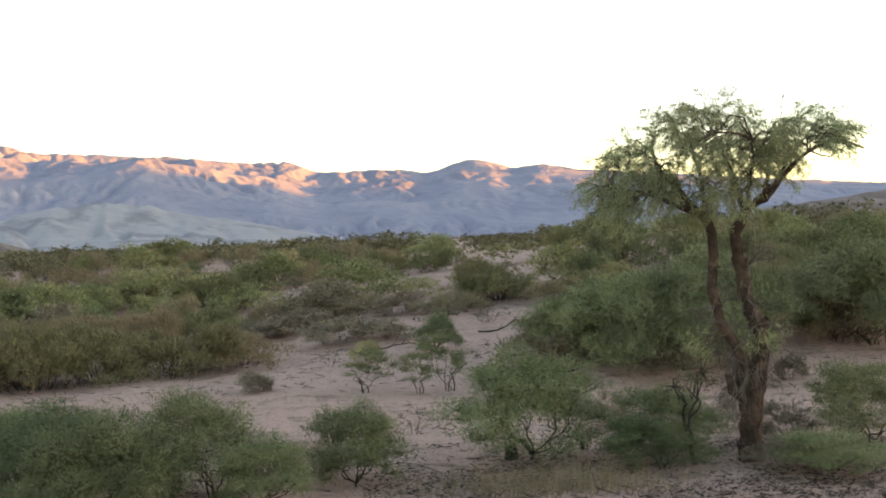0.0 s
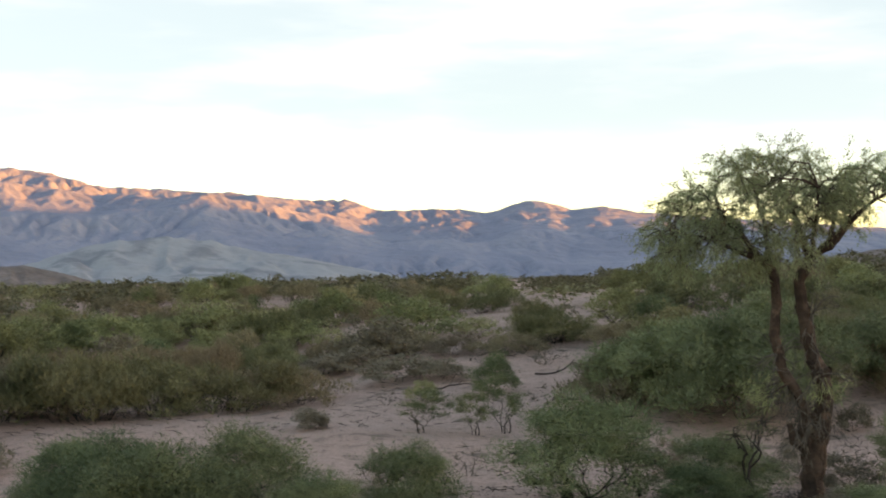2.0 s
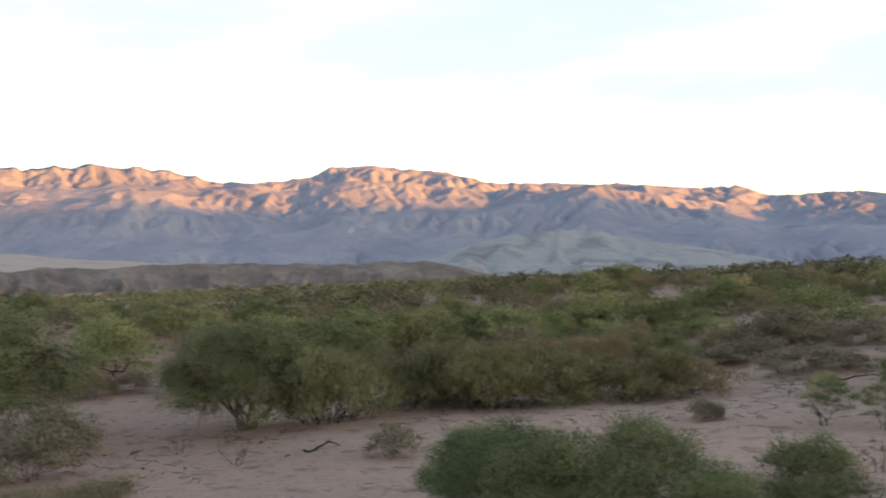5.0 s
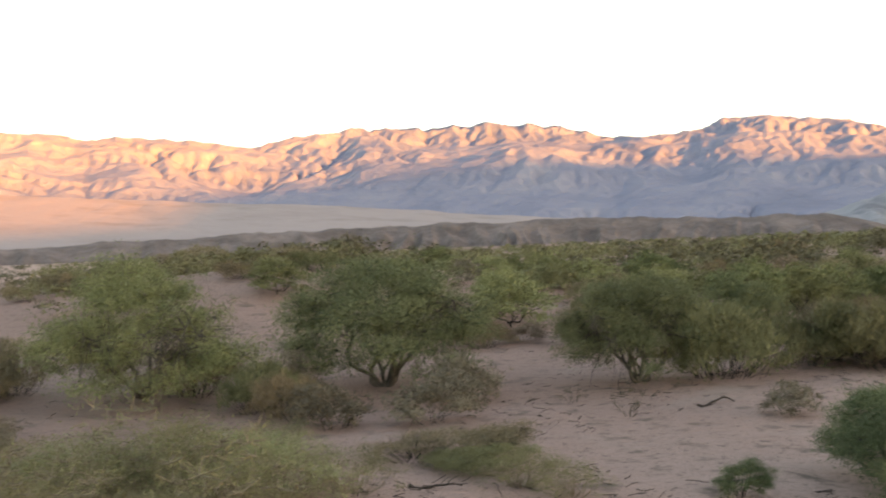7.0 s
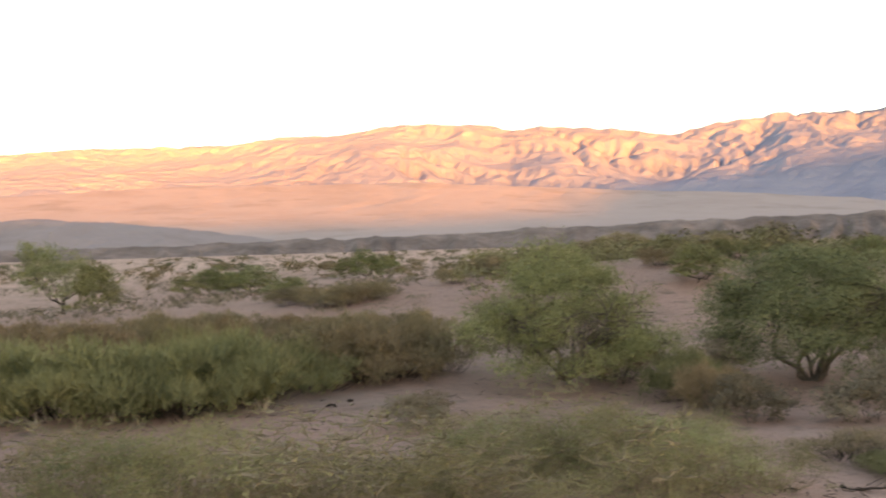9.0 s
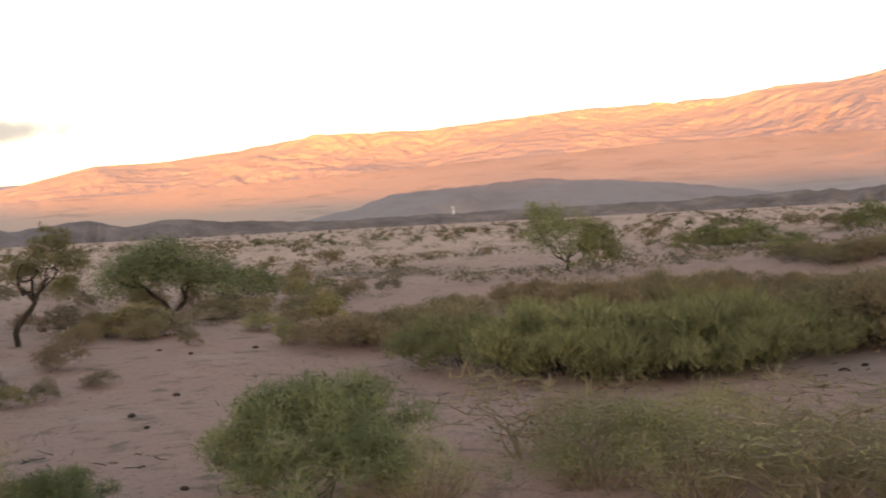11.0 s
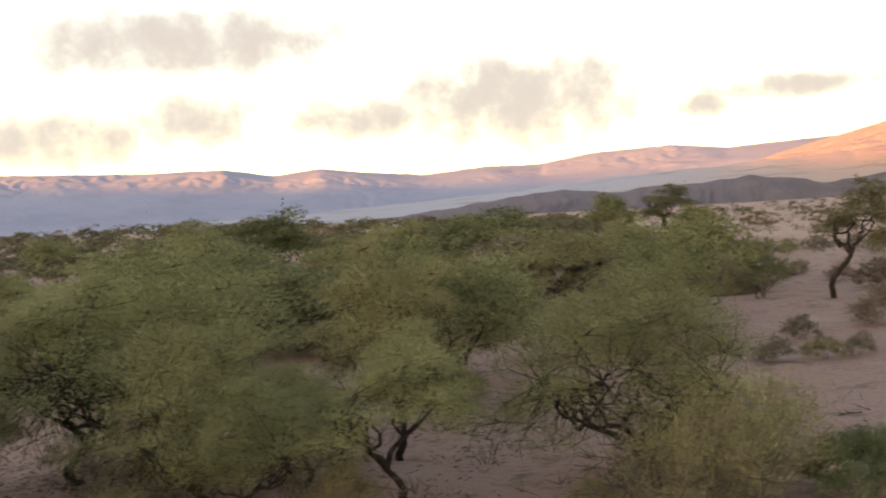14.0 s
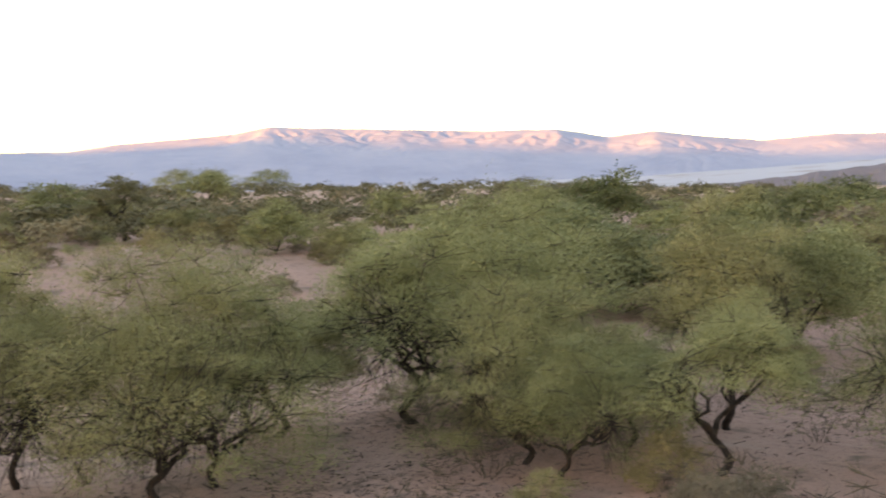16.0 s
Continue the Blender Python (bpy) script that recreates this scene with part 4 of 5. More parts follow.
clump("thicket_b", 14.11, 39.9, 1.24, 5.43)
set_down("mesquite", 14.61, 18.0, 1.10, 1.77)
set_down("thicket", 15.92, 31.0, 1.78, 3.74)
set_down("mesquite_b", 16.40, 16.7, 1.59, 2.48)
clump("thicket", 17.33, 39.6, 1.23, 5.39)
clump("mesquite", 17.72, 48.6, 1.62, 4.31)
set_down("mesquite_b", 17.84, 17.8, 1.53, 2.39)
clump("thicket_b", 18.25, 51.6, 1.47, 6.20)
set_down("thicket", 18.85, 30.8, 1.99, 3.56)
set_down("mesquite_b", 19.98, 19.1, 1.42, 1.88)
set_down("thicket", 20.18, 32.0, 1.79, 3.69)
clump("mesquite_b", 21.13, 48.5, 1.73, 5.06)
set_down("thicket_b", 23.35, 31.5, 1.80, 3.63)
set_down("dry", 23.71, 24.2, 0.70, 1.34)
clump("mesquite", 25.12, 44.0, 1.99, 5.28)
set_down("mesquite", 25.98, 17.2, 0.56, 0.87)
set_down("thicket", 26.56, 29.6, 2.05, 3.26)
set_down("big", 30.4, 29.1, 2.62, 3.9)
set_down("bare", 30.86, 24.8, 0.71, 1.24)
set_down("thicket", 32.27, 48.8, 1.62, 3.06)
set_down("bare", 33.46, 26.9, 0.41, 0.99)
set_down("broom", 33.80, 17.2, 0.58, 1.28)
clump("mesquite", 34.84, 58.6, 1.39, 3.67)
set_down("dry", 35.71, 38.2, 0.67, 1.79)
set_down("thicket_b", 35.90, 50.6, 1.56, 3.69)
set_down("broom", 36.16, 18.0, 0.66, 1.63)
set_down("thicket_b", 37.99, 19.5, 0.52, 2.07)
set_down("dry", 38.35, 27.4, 1.18, 2.01)
set_down("dry", 40.02, 24.6, 1.18, 2.33)
set_down("thicket_b", 40.77, 20.6, 0.67, 2.83)
set_down("big", 42.3, 30.2, 3.25, 5.5)
set_down("broom", 44.16, 17.3, 0.71, 1.84)
set_down("dry", 45.02, 24.5, 1.06, 1.93)
set_down("thicket_c", 46.4, 26.0, 1.2, 2.0)
clump("thicket_b", 46.89, 53.7, 1.15, 5.32)
set_down("dry", 47.00, 29.4, 1.27, 2.01)
set_down("mesquite_b", 47.20, 48.6, 1.39, 2.79)
set_down("broom", 47.21, 20.6, 0.77, 1.85)
set_down("broom", 47.34, 17.0, 0.93, 2.17)
set_down("broom", 48.62, 16.4, 0.93, 2.09)
set_down("thicket", 47.9, 27.3, 1.45, 2.2)
set_down("broom", 49.13, 18.3, 0.97, 2.53)
clump("thicket", 50.26, 196.4, 4.29, 19.48)
set_down("broom", 51.11, 17.9, 1.04, 2.83)
set_down("thicket", 51.27, 30.4, 1.5, 2.6)
set_down("broom", 51.73, 17.4, 1.24, 2.41)
set_down("broom", 52.49, 15.0, 0.75, 2.37)
set_down("big_b", 53.4, 29.4, 3.45, 5.0)
set_down("broom", 52.74, 17.2, 1.23, 2.37)
set_down("broom", 55.24, 17.8, 1.01, 2.36)
set_down("broom", 55.50, 18.6, 0.84, 3.22)
set_down("broom", 57.13, 20.6, 0.69, 2.61)
clump("thicket_b", 57.29, 57.8, 1.10, 3.92)
set_down("broom", 58.38, 18.4, 0.71, 1.95)
set_down("broom", 58.65, 16.4, 0.75, 2.24)
set_down("thicket", 59.14, 32.3, 1.85, 2.37)
set_down("broom", 59.63, 16.4, 0.90, 2.43)
set_down("dry", 60.23, 24.7, 0.55, 1.29)
set_down("dry", 60.45, 22.7, 0.76, 1.54)
set_down("thicket_b", 61.59, 31.3, 1.48, 3.91)
set_down("thicket_b", 61.74, 31.7, 1.78, 3.81)
set_down("broom", 62.04, 15.7, 0.89, 2.49)
clump("mesquite_b", 62.59, 106.8, 2.23, 6.12)
clump("thicket_b", 63.31, 40.9, 1.16, 5.11)
clump("thicket", 63.71, 53.4, 1.01, 4.45)
clump("thicket", 64.54, 52.9, 1.13, 4.95)
set_down("thicket", 65.17, 32.3, 1.77, 4.39)
set_down("broom", 65.43, 17.0, 0.87, 2.69)
set_down("thicket", 65.55, 30.5, 1.52, 3.97)
set_down("mesquite", 66.47, 58.4, 1.22, 2.13)
set_down("broom", 66.50, 15.5, 0.98, 2.62)
set_down("mesquite_b", 68.01, 85.0, 1.73, 3.99)
clump("thicket", 68.09, 40.0, 1.23, 5.41)
set_down("thicket_b", 68.59, 29.3, 1.96, 3.99)
set_down("thicket_b", 69.30, 28.1, 1.47, 3.51)
clump("mesquite", 69.82, 83.6, 1.75, 4.80)
clump("thicket_b", 71.10, 36.5, 1.65, 4.95)
set_down("broom", 71.24, 15.5, 1.29, 2.69)
set_down("broom", 71.35, 17.3, 1.12, 2.75)
set_down("thicket", 71.95, 26.1, 2.03, 4.10)
set_down("thicket", 72.50, 26.3, 1.68, 3.56)
clump("thicket_b", 73.38, 41.4, 1.27, 5.59)
set_down("thicket", 74.87, 34.8, 1.74, 4.73)
set_down("mesquite", 75.14, 63.9, 2.67, 3.00)
set_down("broom", 75.92, 16.3, 1.22, 2.56)
set_down("thicket", 76.40, 27.3, 2.08, 4.72)
set_down("olive", 76.48, 68.5, 4.16, 4.64)
set_down("broom", 76.54, 17.9, 1.09, 2.64)
set_down("thicket", 76.68, 27.2, 1.68, 3.97)
clump("thicket", 78.61, 41.0, 1.26, 5.55)
set_down("thicket", 81.26, 29.3, 1.53, 3.96)
set_down("thicket", 83.23, 33.5, 1.34, 3.81)
set_down("broom", 83.73, 15.7, 1.11, 2.11)
set_down("thicket", 85.83, 35.4, 1.05, 3.48)
set_down("thicket_b", 86.14, 34.2, 0.97, 4.09)
set_down("dry", 88.57, 45.2, 0.89, 2.80)
set_down("needle", 88.97, 16.0, 1.62, 3.31)
set_down("dry", 89.53, 35.3, 0.71, 1.19)
set_down("dry", 90.70, 39.5, 0.69, 1.84)
set_down("mesquite_b", 91.44, 53.8, 1.78, 3.12)
set_down("dry", 92.75, 45.0, 0.74, 2.33)
set_down("double", 95.06, 49.4, 3.00, 5.49)
set_down("dry", 95.24, 40.1, 1.02, 2.28)
clump("thicket_b", 97.60, 39.8, 0.99, 3.09)
set_down("dry", 98.34, 29.7, 0.42, 1.07)
set_down("dry", 100.01, 33.0, 1.01, 1.62)
set_down("dry", 100.59, 28.2, 0.61, 0.80)
set_down("needle", 100.69, 15.4, 0.84, 1.84)
set_down("single", 101.55, 38.8, 3.59, 2.40)
set_down("dry", 102.04, 27.7, 0.52, 1.00)
set_down("dry", 103.06, 30.7, 0.65, 1.03)
set_down("dry", 104.41, 27.2, 0.60, 1.05)
set_down("sapling", 104.58, 39.2, 1.49, 1.82)
set_down("broom", 105.59, 15.1, 1.65, 2.05)
set_down("broom", 106.12, 15.8, 1.57, 2.38)
set_down("dry", 106.68, 41.4, 1.36, 2.35)
set_down("mesquite", 107.42, 95.4, 2.57, 3.47)
set_down("broom_b", 107.67, 15.0, 1.42, 2.03)
set_down("single", 108.60, 98.2, 4.18, 4.59)
set_down("broom", 109.21, 15.0, 0.93, 1.56)
set_down("olive", 110.24, 16.5, 2.73, 3.68)
set_down("olive_b", 110.57, 52.4, 2.22, 3.25)
set_down("mesquite", 111.34, 93.0, 3.52, 4.10)
set_down("olive", 113.93, 40.5, 2.48, 5.44)
set_down("mesquite_b", 113.94, 45.4, 2.14, 5.17)
clump("mesquite_b", 114.21, 43.8, 1.82, 5.89)
set_down("mesquite_b", 116.41, 66.9, 2.37, 5.55)
set_down("mesquite_b", 117.82, 60.2, 2.27, 3.43)
set_down("olive", 118.55, 26.0, 2.63, 3.76)
set_down("olive", 118.68, 24.8, 2.75, 2.95)
set_down("olive_b", 118.87, 25.9, 2.48, 2.54)
set_down("mesquite", 119.35, 53.9, 2.42, 5.31)
set_down("mesquite", 120.74, 48.0, 1.92, 3.73)
set_down("olive_b", 121.04, 15.5, 2.28, 2.18)
set_down("olive_b", 121.17, 18.5, 3.32, 2.49)
set_down("mesquite", 121.72, 45.9, 1.73, 4.28)
set_down("mesquite", 124.22, 39.3, 1.67, 4.07)
set_down("olive_b", 125.35, 17.2, 1.71, 1.79)
set_down("mesquite_b", 126.23, 33.7, 1.99, 5.06)
set_down("mesquite_b", 126.45, 33.5, 2.29, 4.51)
set_down("dry", 126.90, 25.3, 0.84, 1.71)
set_down("mesquite_b", 127.08, 57.6, 3.00, 4.60)
set_down("olive", 128.66, 15.6, 1.86, 2.30)
set_down("mesquite_b", 128.96, 41.1, 2.32, 4.68)
set_down("olive", 129.99, 55.0, 2.60, 3.99)
set_down("olive", 130.22, 55.8, 2.71, 4.04)
set_down("olive", 130.56, 16.4, 2.50, 3.08)
set_down("olive", 133.26, 18.8, 3.56, 4.69)
set_down("olive_b", 136.29, 19.4, 3.03, 3.33)
set_down("mesquite_b", 138.81, 50.1, 1.37, 2.47)
set_down("mesquite_b", 139.00, 48.9, 1.45, 2.79)
set_down("olive", 140.04, 65.6, 1.18, 1.87)
set_down("dry", 140.53, 52.7, 0.65, 1.23)
set_down("olive_b", 141.51, 19.0, 2.08, 2.58)
set_down("dry", 142.04, 38.7, 0.73, 1.40)
set_down("mesquite_b", 142.36, 51.4, 2.17, 2.93)
set_down("mesquite_b", 142.49, 54.0, 1.62, 2.38)
set_down("olive", 142.76, 128.3, 2.79, 5.67)
set_down("dry", 144.20, 58.9, 0.66, 1.83)
set_down("olive", 144.54, 16.3, 3.08, 3.25)
set_down("olive", 145.09, 132.2, 2.61, 5.16)
set_down("thicket_b", 145.51, 58.3, 1.52, 3.94)
set_down("mesquite", 145.72, 102.6, 2.81, 5.34)
set_down("mesquite_b", 146.00, 61.0, 1.38, 3.01)
set_down("olive", 146.99, 15.5, 3.26, 3.58)
set_down("olive", 146.99, 114.7, 3.00, 4.48)
set_down("single", 149.23, 62.2, 3.25, 3.55)
set_down("broom", 149.96, 48.1, 0.97, 1.75)
set_down("mesquite_b", 152.24, 70.3, 2.46, 5.48)
set_down("olive_b", 153.61, 16.9, 3.40, 2.13)
set_down("olive", 155.2, 15.8, 2.75, 3.1)


# ---- the tall old mesquite: two scarred trunks out of one foot, an airy spreading crown ----
def old_mesquite(az, d):
    rng = np.random.default_rng(5)
    segs, twigs = [], []

    def limb(points, r0, r1, to=segs):
        n = len(points) - 1
        for k in range(n):
            a, b = np.array(points[k], float), np.array(points[k + 1], float)
            cuts = max(2, int(np.linalg.norm(b - a) / 0.14))
            pts = [a + (b - a) * j / cuts + (rng.normal(0, 0.016, 3) if 0 < j < cuts else 0) for j in range(cuts + 1)]
            rad = [(r0 + (r1 - r0) * (k + j / cuts) / n) * rng.uniform(0.86, 1.16) for j in range(cuts + 1)]
            to += [(pts[j], pts[j + 1], rad[j], rad[j + 1]) for j in range(cuts)]
            for w in (rng.uniform(0, 6.28, 7) if r1 > 0.05 else ()):
                turn, rim = rng.uniform(-0.25, 0.25), rng.uniform(0.78, 0.98)
                edge = [pts[j] + rad[j] * rim * np.array([math.cos(w + turn * j), math.sin(w + turn * j), 0]) for j in range(cuts + 1)]
                to += [(edge[j], edge[j + 1], 0.22 * rad[j], 0.22 * rad[j + 1]) for j in range(cuts) if rng.random() < 0.85]
        return np.array(points[-1], float)

    # along the view's right, away from the viewer, up
    limb([(0.0, 0, -0.25), (-0.02, 0, 0.5), (0.10, 0.02, 1.1), (0.20, 0, 1.65), (0.14, 0, 2.0)], 0.165, 0.115)
    limb([(0.14, 0, 1.95), (0.22, -0.03, 2.02), (0.27, -0.05, 2.1)], 0.105, 0.045)
    a = limb([(0.14, 0, 1.95), (-0.02, 0.05, 2.5), (-0.10, 0.05, 3.0), (-0.14, 0.02, 3.4), (0.02, 0, 3.7)], 0.105, 0.072)
    b = limb([(-0.10, -0.1, 1.55), (-0.40, -0.1, 2.1), (-0.50, -0.08, 2.6), (-0.47, -0.05, 3.2), (-0.55, 0, 3.6)], 0.078, 0.06)
    limb([(0.0, -0.05, 0.7), (-0.12, -0.12, 1.2), (-0.10, -0.1, 1.6)], 0.09, 0.075)
    limb([(-0.05, -0.1, 0.9), (-0.25, -0.2, 1.05), (-0.30, -0.22, 1.3)], 0.07, 0.04)
    limbs = []
    for start, path, r in (
            (b, [(-0.90, 0.05, 4.0), (-1.24, 0.1, 4.4), (-1.34, 0.15, 4.7), (-1.25, 0.2, 4.9)], 0.065),
            (b, [(-0.9, -0.3, 3.78), (-1.35, -0.5, 4.0), (-1.85, -0.6, 4.1), (-2.1, -0.6, 4.0)], 0.045),
            (b, [(-1.0, 0.5, 3.95), (-1.5, 0.7, 4.3), (-1.8, 0.75, 4.5)], 0.045),
            (b, [(-0.6, 0.3, 4.2), (-0.75, 0.5, 4.7), (-0.8, 0.5, 4.95)], 0.05),
            (a, [(-0.1, 0, 4.1), (-0.25, -0.1, 4.5), (-0.38, -0.1, 4.9)], 0.07),
            (a, [(0.3, 0.1, 3.95), (0.38, 0.2, 4.5), (0.45, 0.3, 4.85)], 0.06),
            (a, [(0.40, -0.1, 3.98), (0.68, -0.2, 4.32), (0.95, -0.2, 4.55), (1.35, -0.2, 4.7), (1.7, -0.2, 4.55)], 0.06),
            (a, [(0.45, 0.4, 4.1), (0.85, 0.6, 4.7), (1.1, 0.7, 5.0)], 0.05),
            (a, [(0.1, -0.6, 4.2), (0.15, -0.9, 4.7)], 0.045)):
        wood = []
        end = limb([start, *path], r * 0.92, r * 0.2, wood)
        limbs.append((wood, [], [end, *[np.array(p, float) for p in path]]))
    # the crown's outline along the view's right: its upper and its lower edge
    over = ((-2.3, 4.35), (-1.9, 4.7), (-1.5, 5.0), (-1.1, 5.3), (-0.75, 5.5), (-0.35, 5.4), (0.0, 5.15), (0.3, 5.3), (0.6, 5.35), (1.0, 5.2), (1.4, 4.95), (1.75, 4.6))
    under = ((-2.3, 3.75), (-1.8, 3.65), (-1.3, 3.85), (-0.8, 4.0), (0.0, 3.95), (0.5, 4.25), (1.0, 4.45), (1.75, 4.4))

    def spray(wood, leafy, c, out, count, reach):
        """Twigs that arch out from a bough and hang at their ends."""
        for _ in range(count):
            d = unit(out + rng.normal(0, 0.55, 3) + np.array([0, 0, 0.35]))
            p, step, bend = c, reach * rng.uniform(0.6, 1.25) / 5, rng.uniform(0.22, 0.42)
            for n in range(5):
                q = p + d * step
                wood.append((p, q, 0.0075 * (1 - 0.17 * n), 0.0075 * (0.83 - 0.17 * n)))
                if n:
                    leafy.append((p, q))
                if n in (1, 2, 3):
                    e = q + unit(d + rng.normal(0, 0.6, 3) + np.array([0, 0, -0.25])) * step * 1.3
                    wood.append((q, e, 0.0045, 0.002))
                    leafy.append((q, e))
                d = unit(d + np.array([0, 0, -bend]) + rng.normal(0, 0.12, 3))
                p = q

    for k in range(150):
        w = 2 * math.pi * ((k * 0.618034) % 1)
        rho = ((k + 0.5) / 150) ** 0.5
        cx, cy = -0.32 + 1.75 * rho * math.cos(w), 1.25 * rho * math.sin(w)
        if cx > 0.35 and k % 3 == 0:
            continue
        hi, lo = line(over, cx) - 0.2, line(under, cx) + 0.10
        c = np.array([cx, cy, hi - (hi - lo) * (0.45 * (cy / 1.35) ** 2 + rng.uniform(0, 1) ** (1.5 if k % 3 else 0.7))])
        wood, leafy, ends = min(limbs, key=lambda v: min(np.linalg.norm(e - c) for e in v[2]))
        n = min(ends, key=lambda e: np.linalg.norm(e - c))
        wood.extend(crooked(rng, n, c, 0.013, 0.007, 5, 0.25))
        spray(wood, leafy, c, np.array([math.cos(w) * rho, math.sin(w) * rho, 0.25 * (c[2] - 4.4)]) * 1.2, 5, 0.55)
    for k in range(20):
        c = np.array([rng.uniform(-2.2, -1.35), rng.uniform(-0.8, 0.5), rng.uniform(3.75, 4.2)] if k % 2 else [rng.uniform(-1.2, 0.4), rng.uniform(-0.6, 0.4), rng.uniform(3.65, 4.0)])
        wood, leafy, ends = min(limbs, key=lambda v: min(np.linalg.norm(e - c) for e in v[2]))
        n = min(ends, key=lambda e: np.linalg.norm(e - c))
        wood.extend(crooked(rng, n, c, 0.012, 0.006, 4, 0.2))
        spray(wood, leafy, c, np.array([-0.3, 0, -0.5]), 4, 0.5)
    for p in ((-0.45, -0.1, 2.35), (0.0, 0, 2.4), (0.15, 0, 1.5), (-0.15, -0.15, 1.5), (0.1, -0.1, 2.0), (-0.3, -0.1, 1.9), (0.05, 0, 2.9), (-0.2, -0.2, 1.2), (-0.1, -0.15, 1.75), (0.0, -0.2, 1.3), (-0.45, -0.1, 2.0)):
        for _ in range(10):
            grow(rng, twigs, [], np.array(p), unit(rng.normal(0, 1, 3) + np.array([-0.3, 0, -0.6])), 0.30, 0.013, 2, 3, -0.14)
    low = []
    for p, d0 in (((0.1, -0.15, 2.2), (0.1, -0.6, -0.2)), ((-0.25, -0.15, 1.9), (-0.5, -0.4, 0.1)), ((-0.3, -0.15, 1.95), (-0.7, 0.2, 0.0))):
        grow(rng, segs, low, np.array(p), unit(np.array(d0)), 0.32, 0.02, 2, 3, -0.15, (2, 4), 0.9)
    thing = tagged(new("old_mesquite_tree"), "tall old mesquite with two scarred reddish trunks and airy crown", "tree")
    part("trunk", tubes("trunk", segs, TRUNK_BARK, 8), thing, "scarred reddish-brown bark, forking in two")
    part("twig_tangle", tubes("twig_tangle", twigs, GREY_WOOD, 4, GREY_WOOD), thing, "tangled dry grey twigs")
    part("low_foliage", leaves("low_foliage", rng, low, 9, 0.08, 0.009, LEAF_OLIVE, 0.9, 0.07), thing, "yellowish hanging foliage")
    for wood, leafy, ends in limbs:
        ob = part("limb", tubes("limb", wood, TRUNK_BARK, 6), thing)
        part("foliage_spray", leaves("foliage_spray", rng, leafy, 9, 0.075, 0.010, LEAF_CROWN, 0.6, 0.025), ob)
    x, y = at(az, d)
    thing.matrix_world = pose(x, y, float(ground_z(x, y)), 0, 0, az)
    return thing


TRUNK_BARK = material("scarred_bark", [(0.026, 0.018, 0.014), (0.066, 0.042, 0.030), (0.145, 0.088, 0.060)], 3.0, 0.95, 1.0, 9.0,
                      spots=[((0.16, 0.10, 0.07), 4.0, 0.58, 0.66)])
old_mesquite(-14.00, 18.6)
set_down("snag", -11.36, 18.3, 1.7, 1.0)


# ---- loose litter, dry grass and small stones ----
def litter(name, seed, count, az, r, length, thick, mat, label, category):
    """Fallen twigs lying about on the sand, in one mesh."""
    rng = np.random.default_rng(seed)
    a, d = rng.uniform(*az, count), np.exp(rng.uniform(math.log(r[0]), math.log(r[1]), count))
    x, y = -np.sin(np.radians(a)) * d, np.cos(np.radians(a)) * d
    keep = fbm(x / 5, y / 5, 2, seed) > 0.02
    x, y = x[keep], y[keep]
    z = ground_z(x, y)
    segs = []
    for px, py, pz in zip(x, y, z):
        w, L = rng.uniform(0, 6.28), rng.uniform(*length)
        p = np.array([px, py, pz + 0.01])
        for _ in range(2):
            w += rng.uniform(-0.7, 0.7)
            q = p + np.array([math.cos(w) * L / 2, math.sin(w) * L / 2, rng.uniform(-0.01, 0.05)])
            segs.append((p, q, thick, thick * 0.6))
            p = q
    tagged(new(name, tubes(name, segs, mat, 3)), label, category, kind="stuff")


def flakes(name, seed, count, az, r, size, mat, label):
    """Leaf and bark litter lying flat, in one mesh; thinner where the sand shows."""
    rng = np.random.default_rng(seed)
    a, d = rng.uniform(*az, count), rng.uniform(*r, count)
    x, y = -np.sin(np.radians(a)) * d, np.cos(np.radians(a)) * d
    keep = fbm(x / 1.8, y / 1.8, 3, seed) > rng.normal(-0.02, 0.09, count)
    x, y = x[keep], y[keep]
    p = np.stack([x, y, ground_z(x, y) + rng.uniform(0.006, 0.02, len(x))], 1)
    w = rng.uniform(0, 6.28, len(x))
    L = rng.uniform(0.4, 1.3, len(x)) * size
    u = np.stack([np.cos(w) * L, np.sin(w) * L, rng.normal(0, 0.15, len(x)) * L], 1)
    v = np.stack([-np.sin(w) * L * 0.45, np.cos(w) * L * 0.45, rng.normal(0, 0.15, len(x)) * L], 1)
    me = bpy.data.meshes.new(name)
    me.from_pydata(np.stack([p - u, p + v, p + u * 0.9], 1).reshape(-1, 3).tolist(), [], np.arange(3 * len(x)).reshape(-1, 3).tolist())
    me.materials.append(mat)
    tagged(new(name, me), label, "litter", kind="stuff")


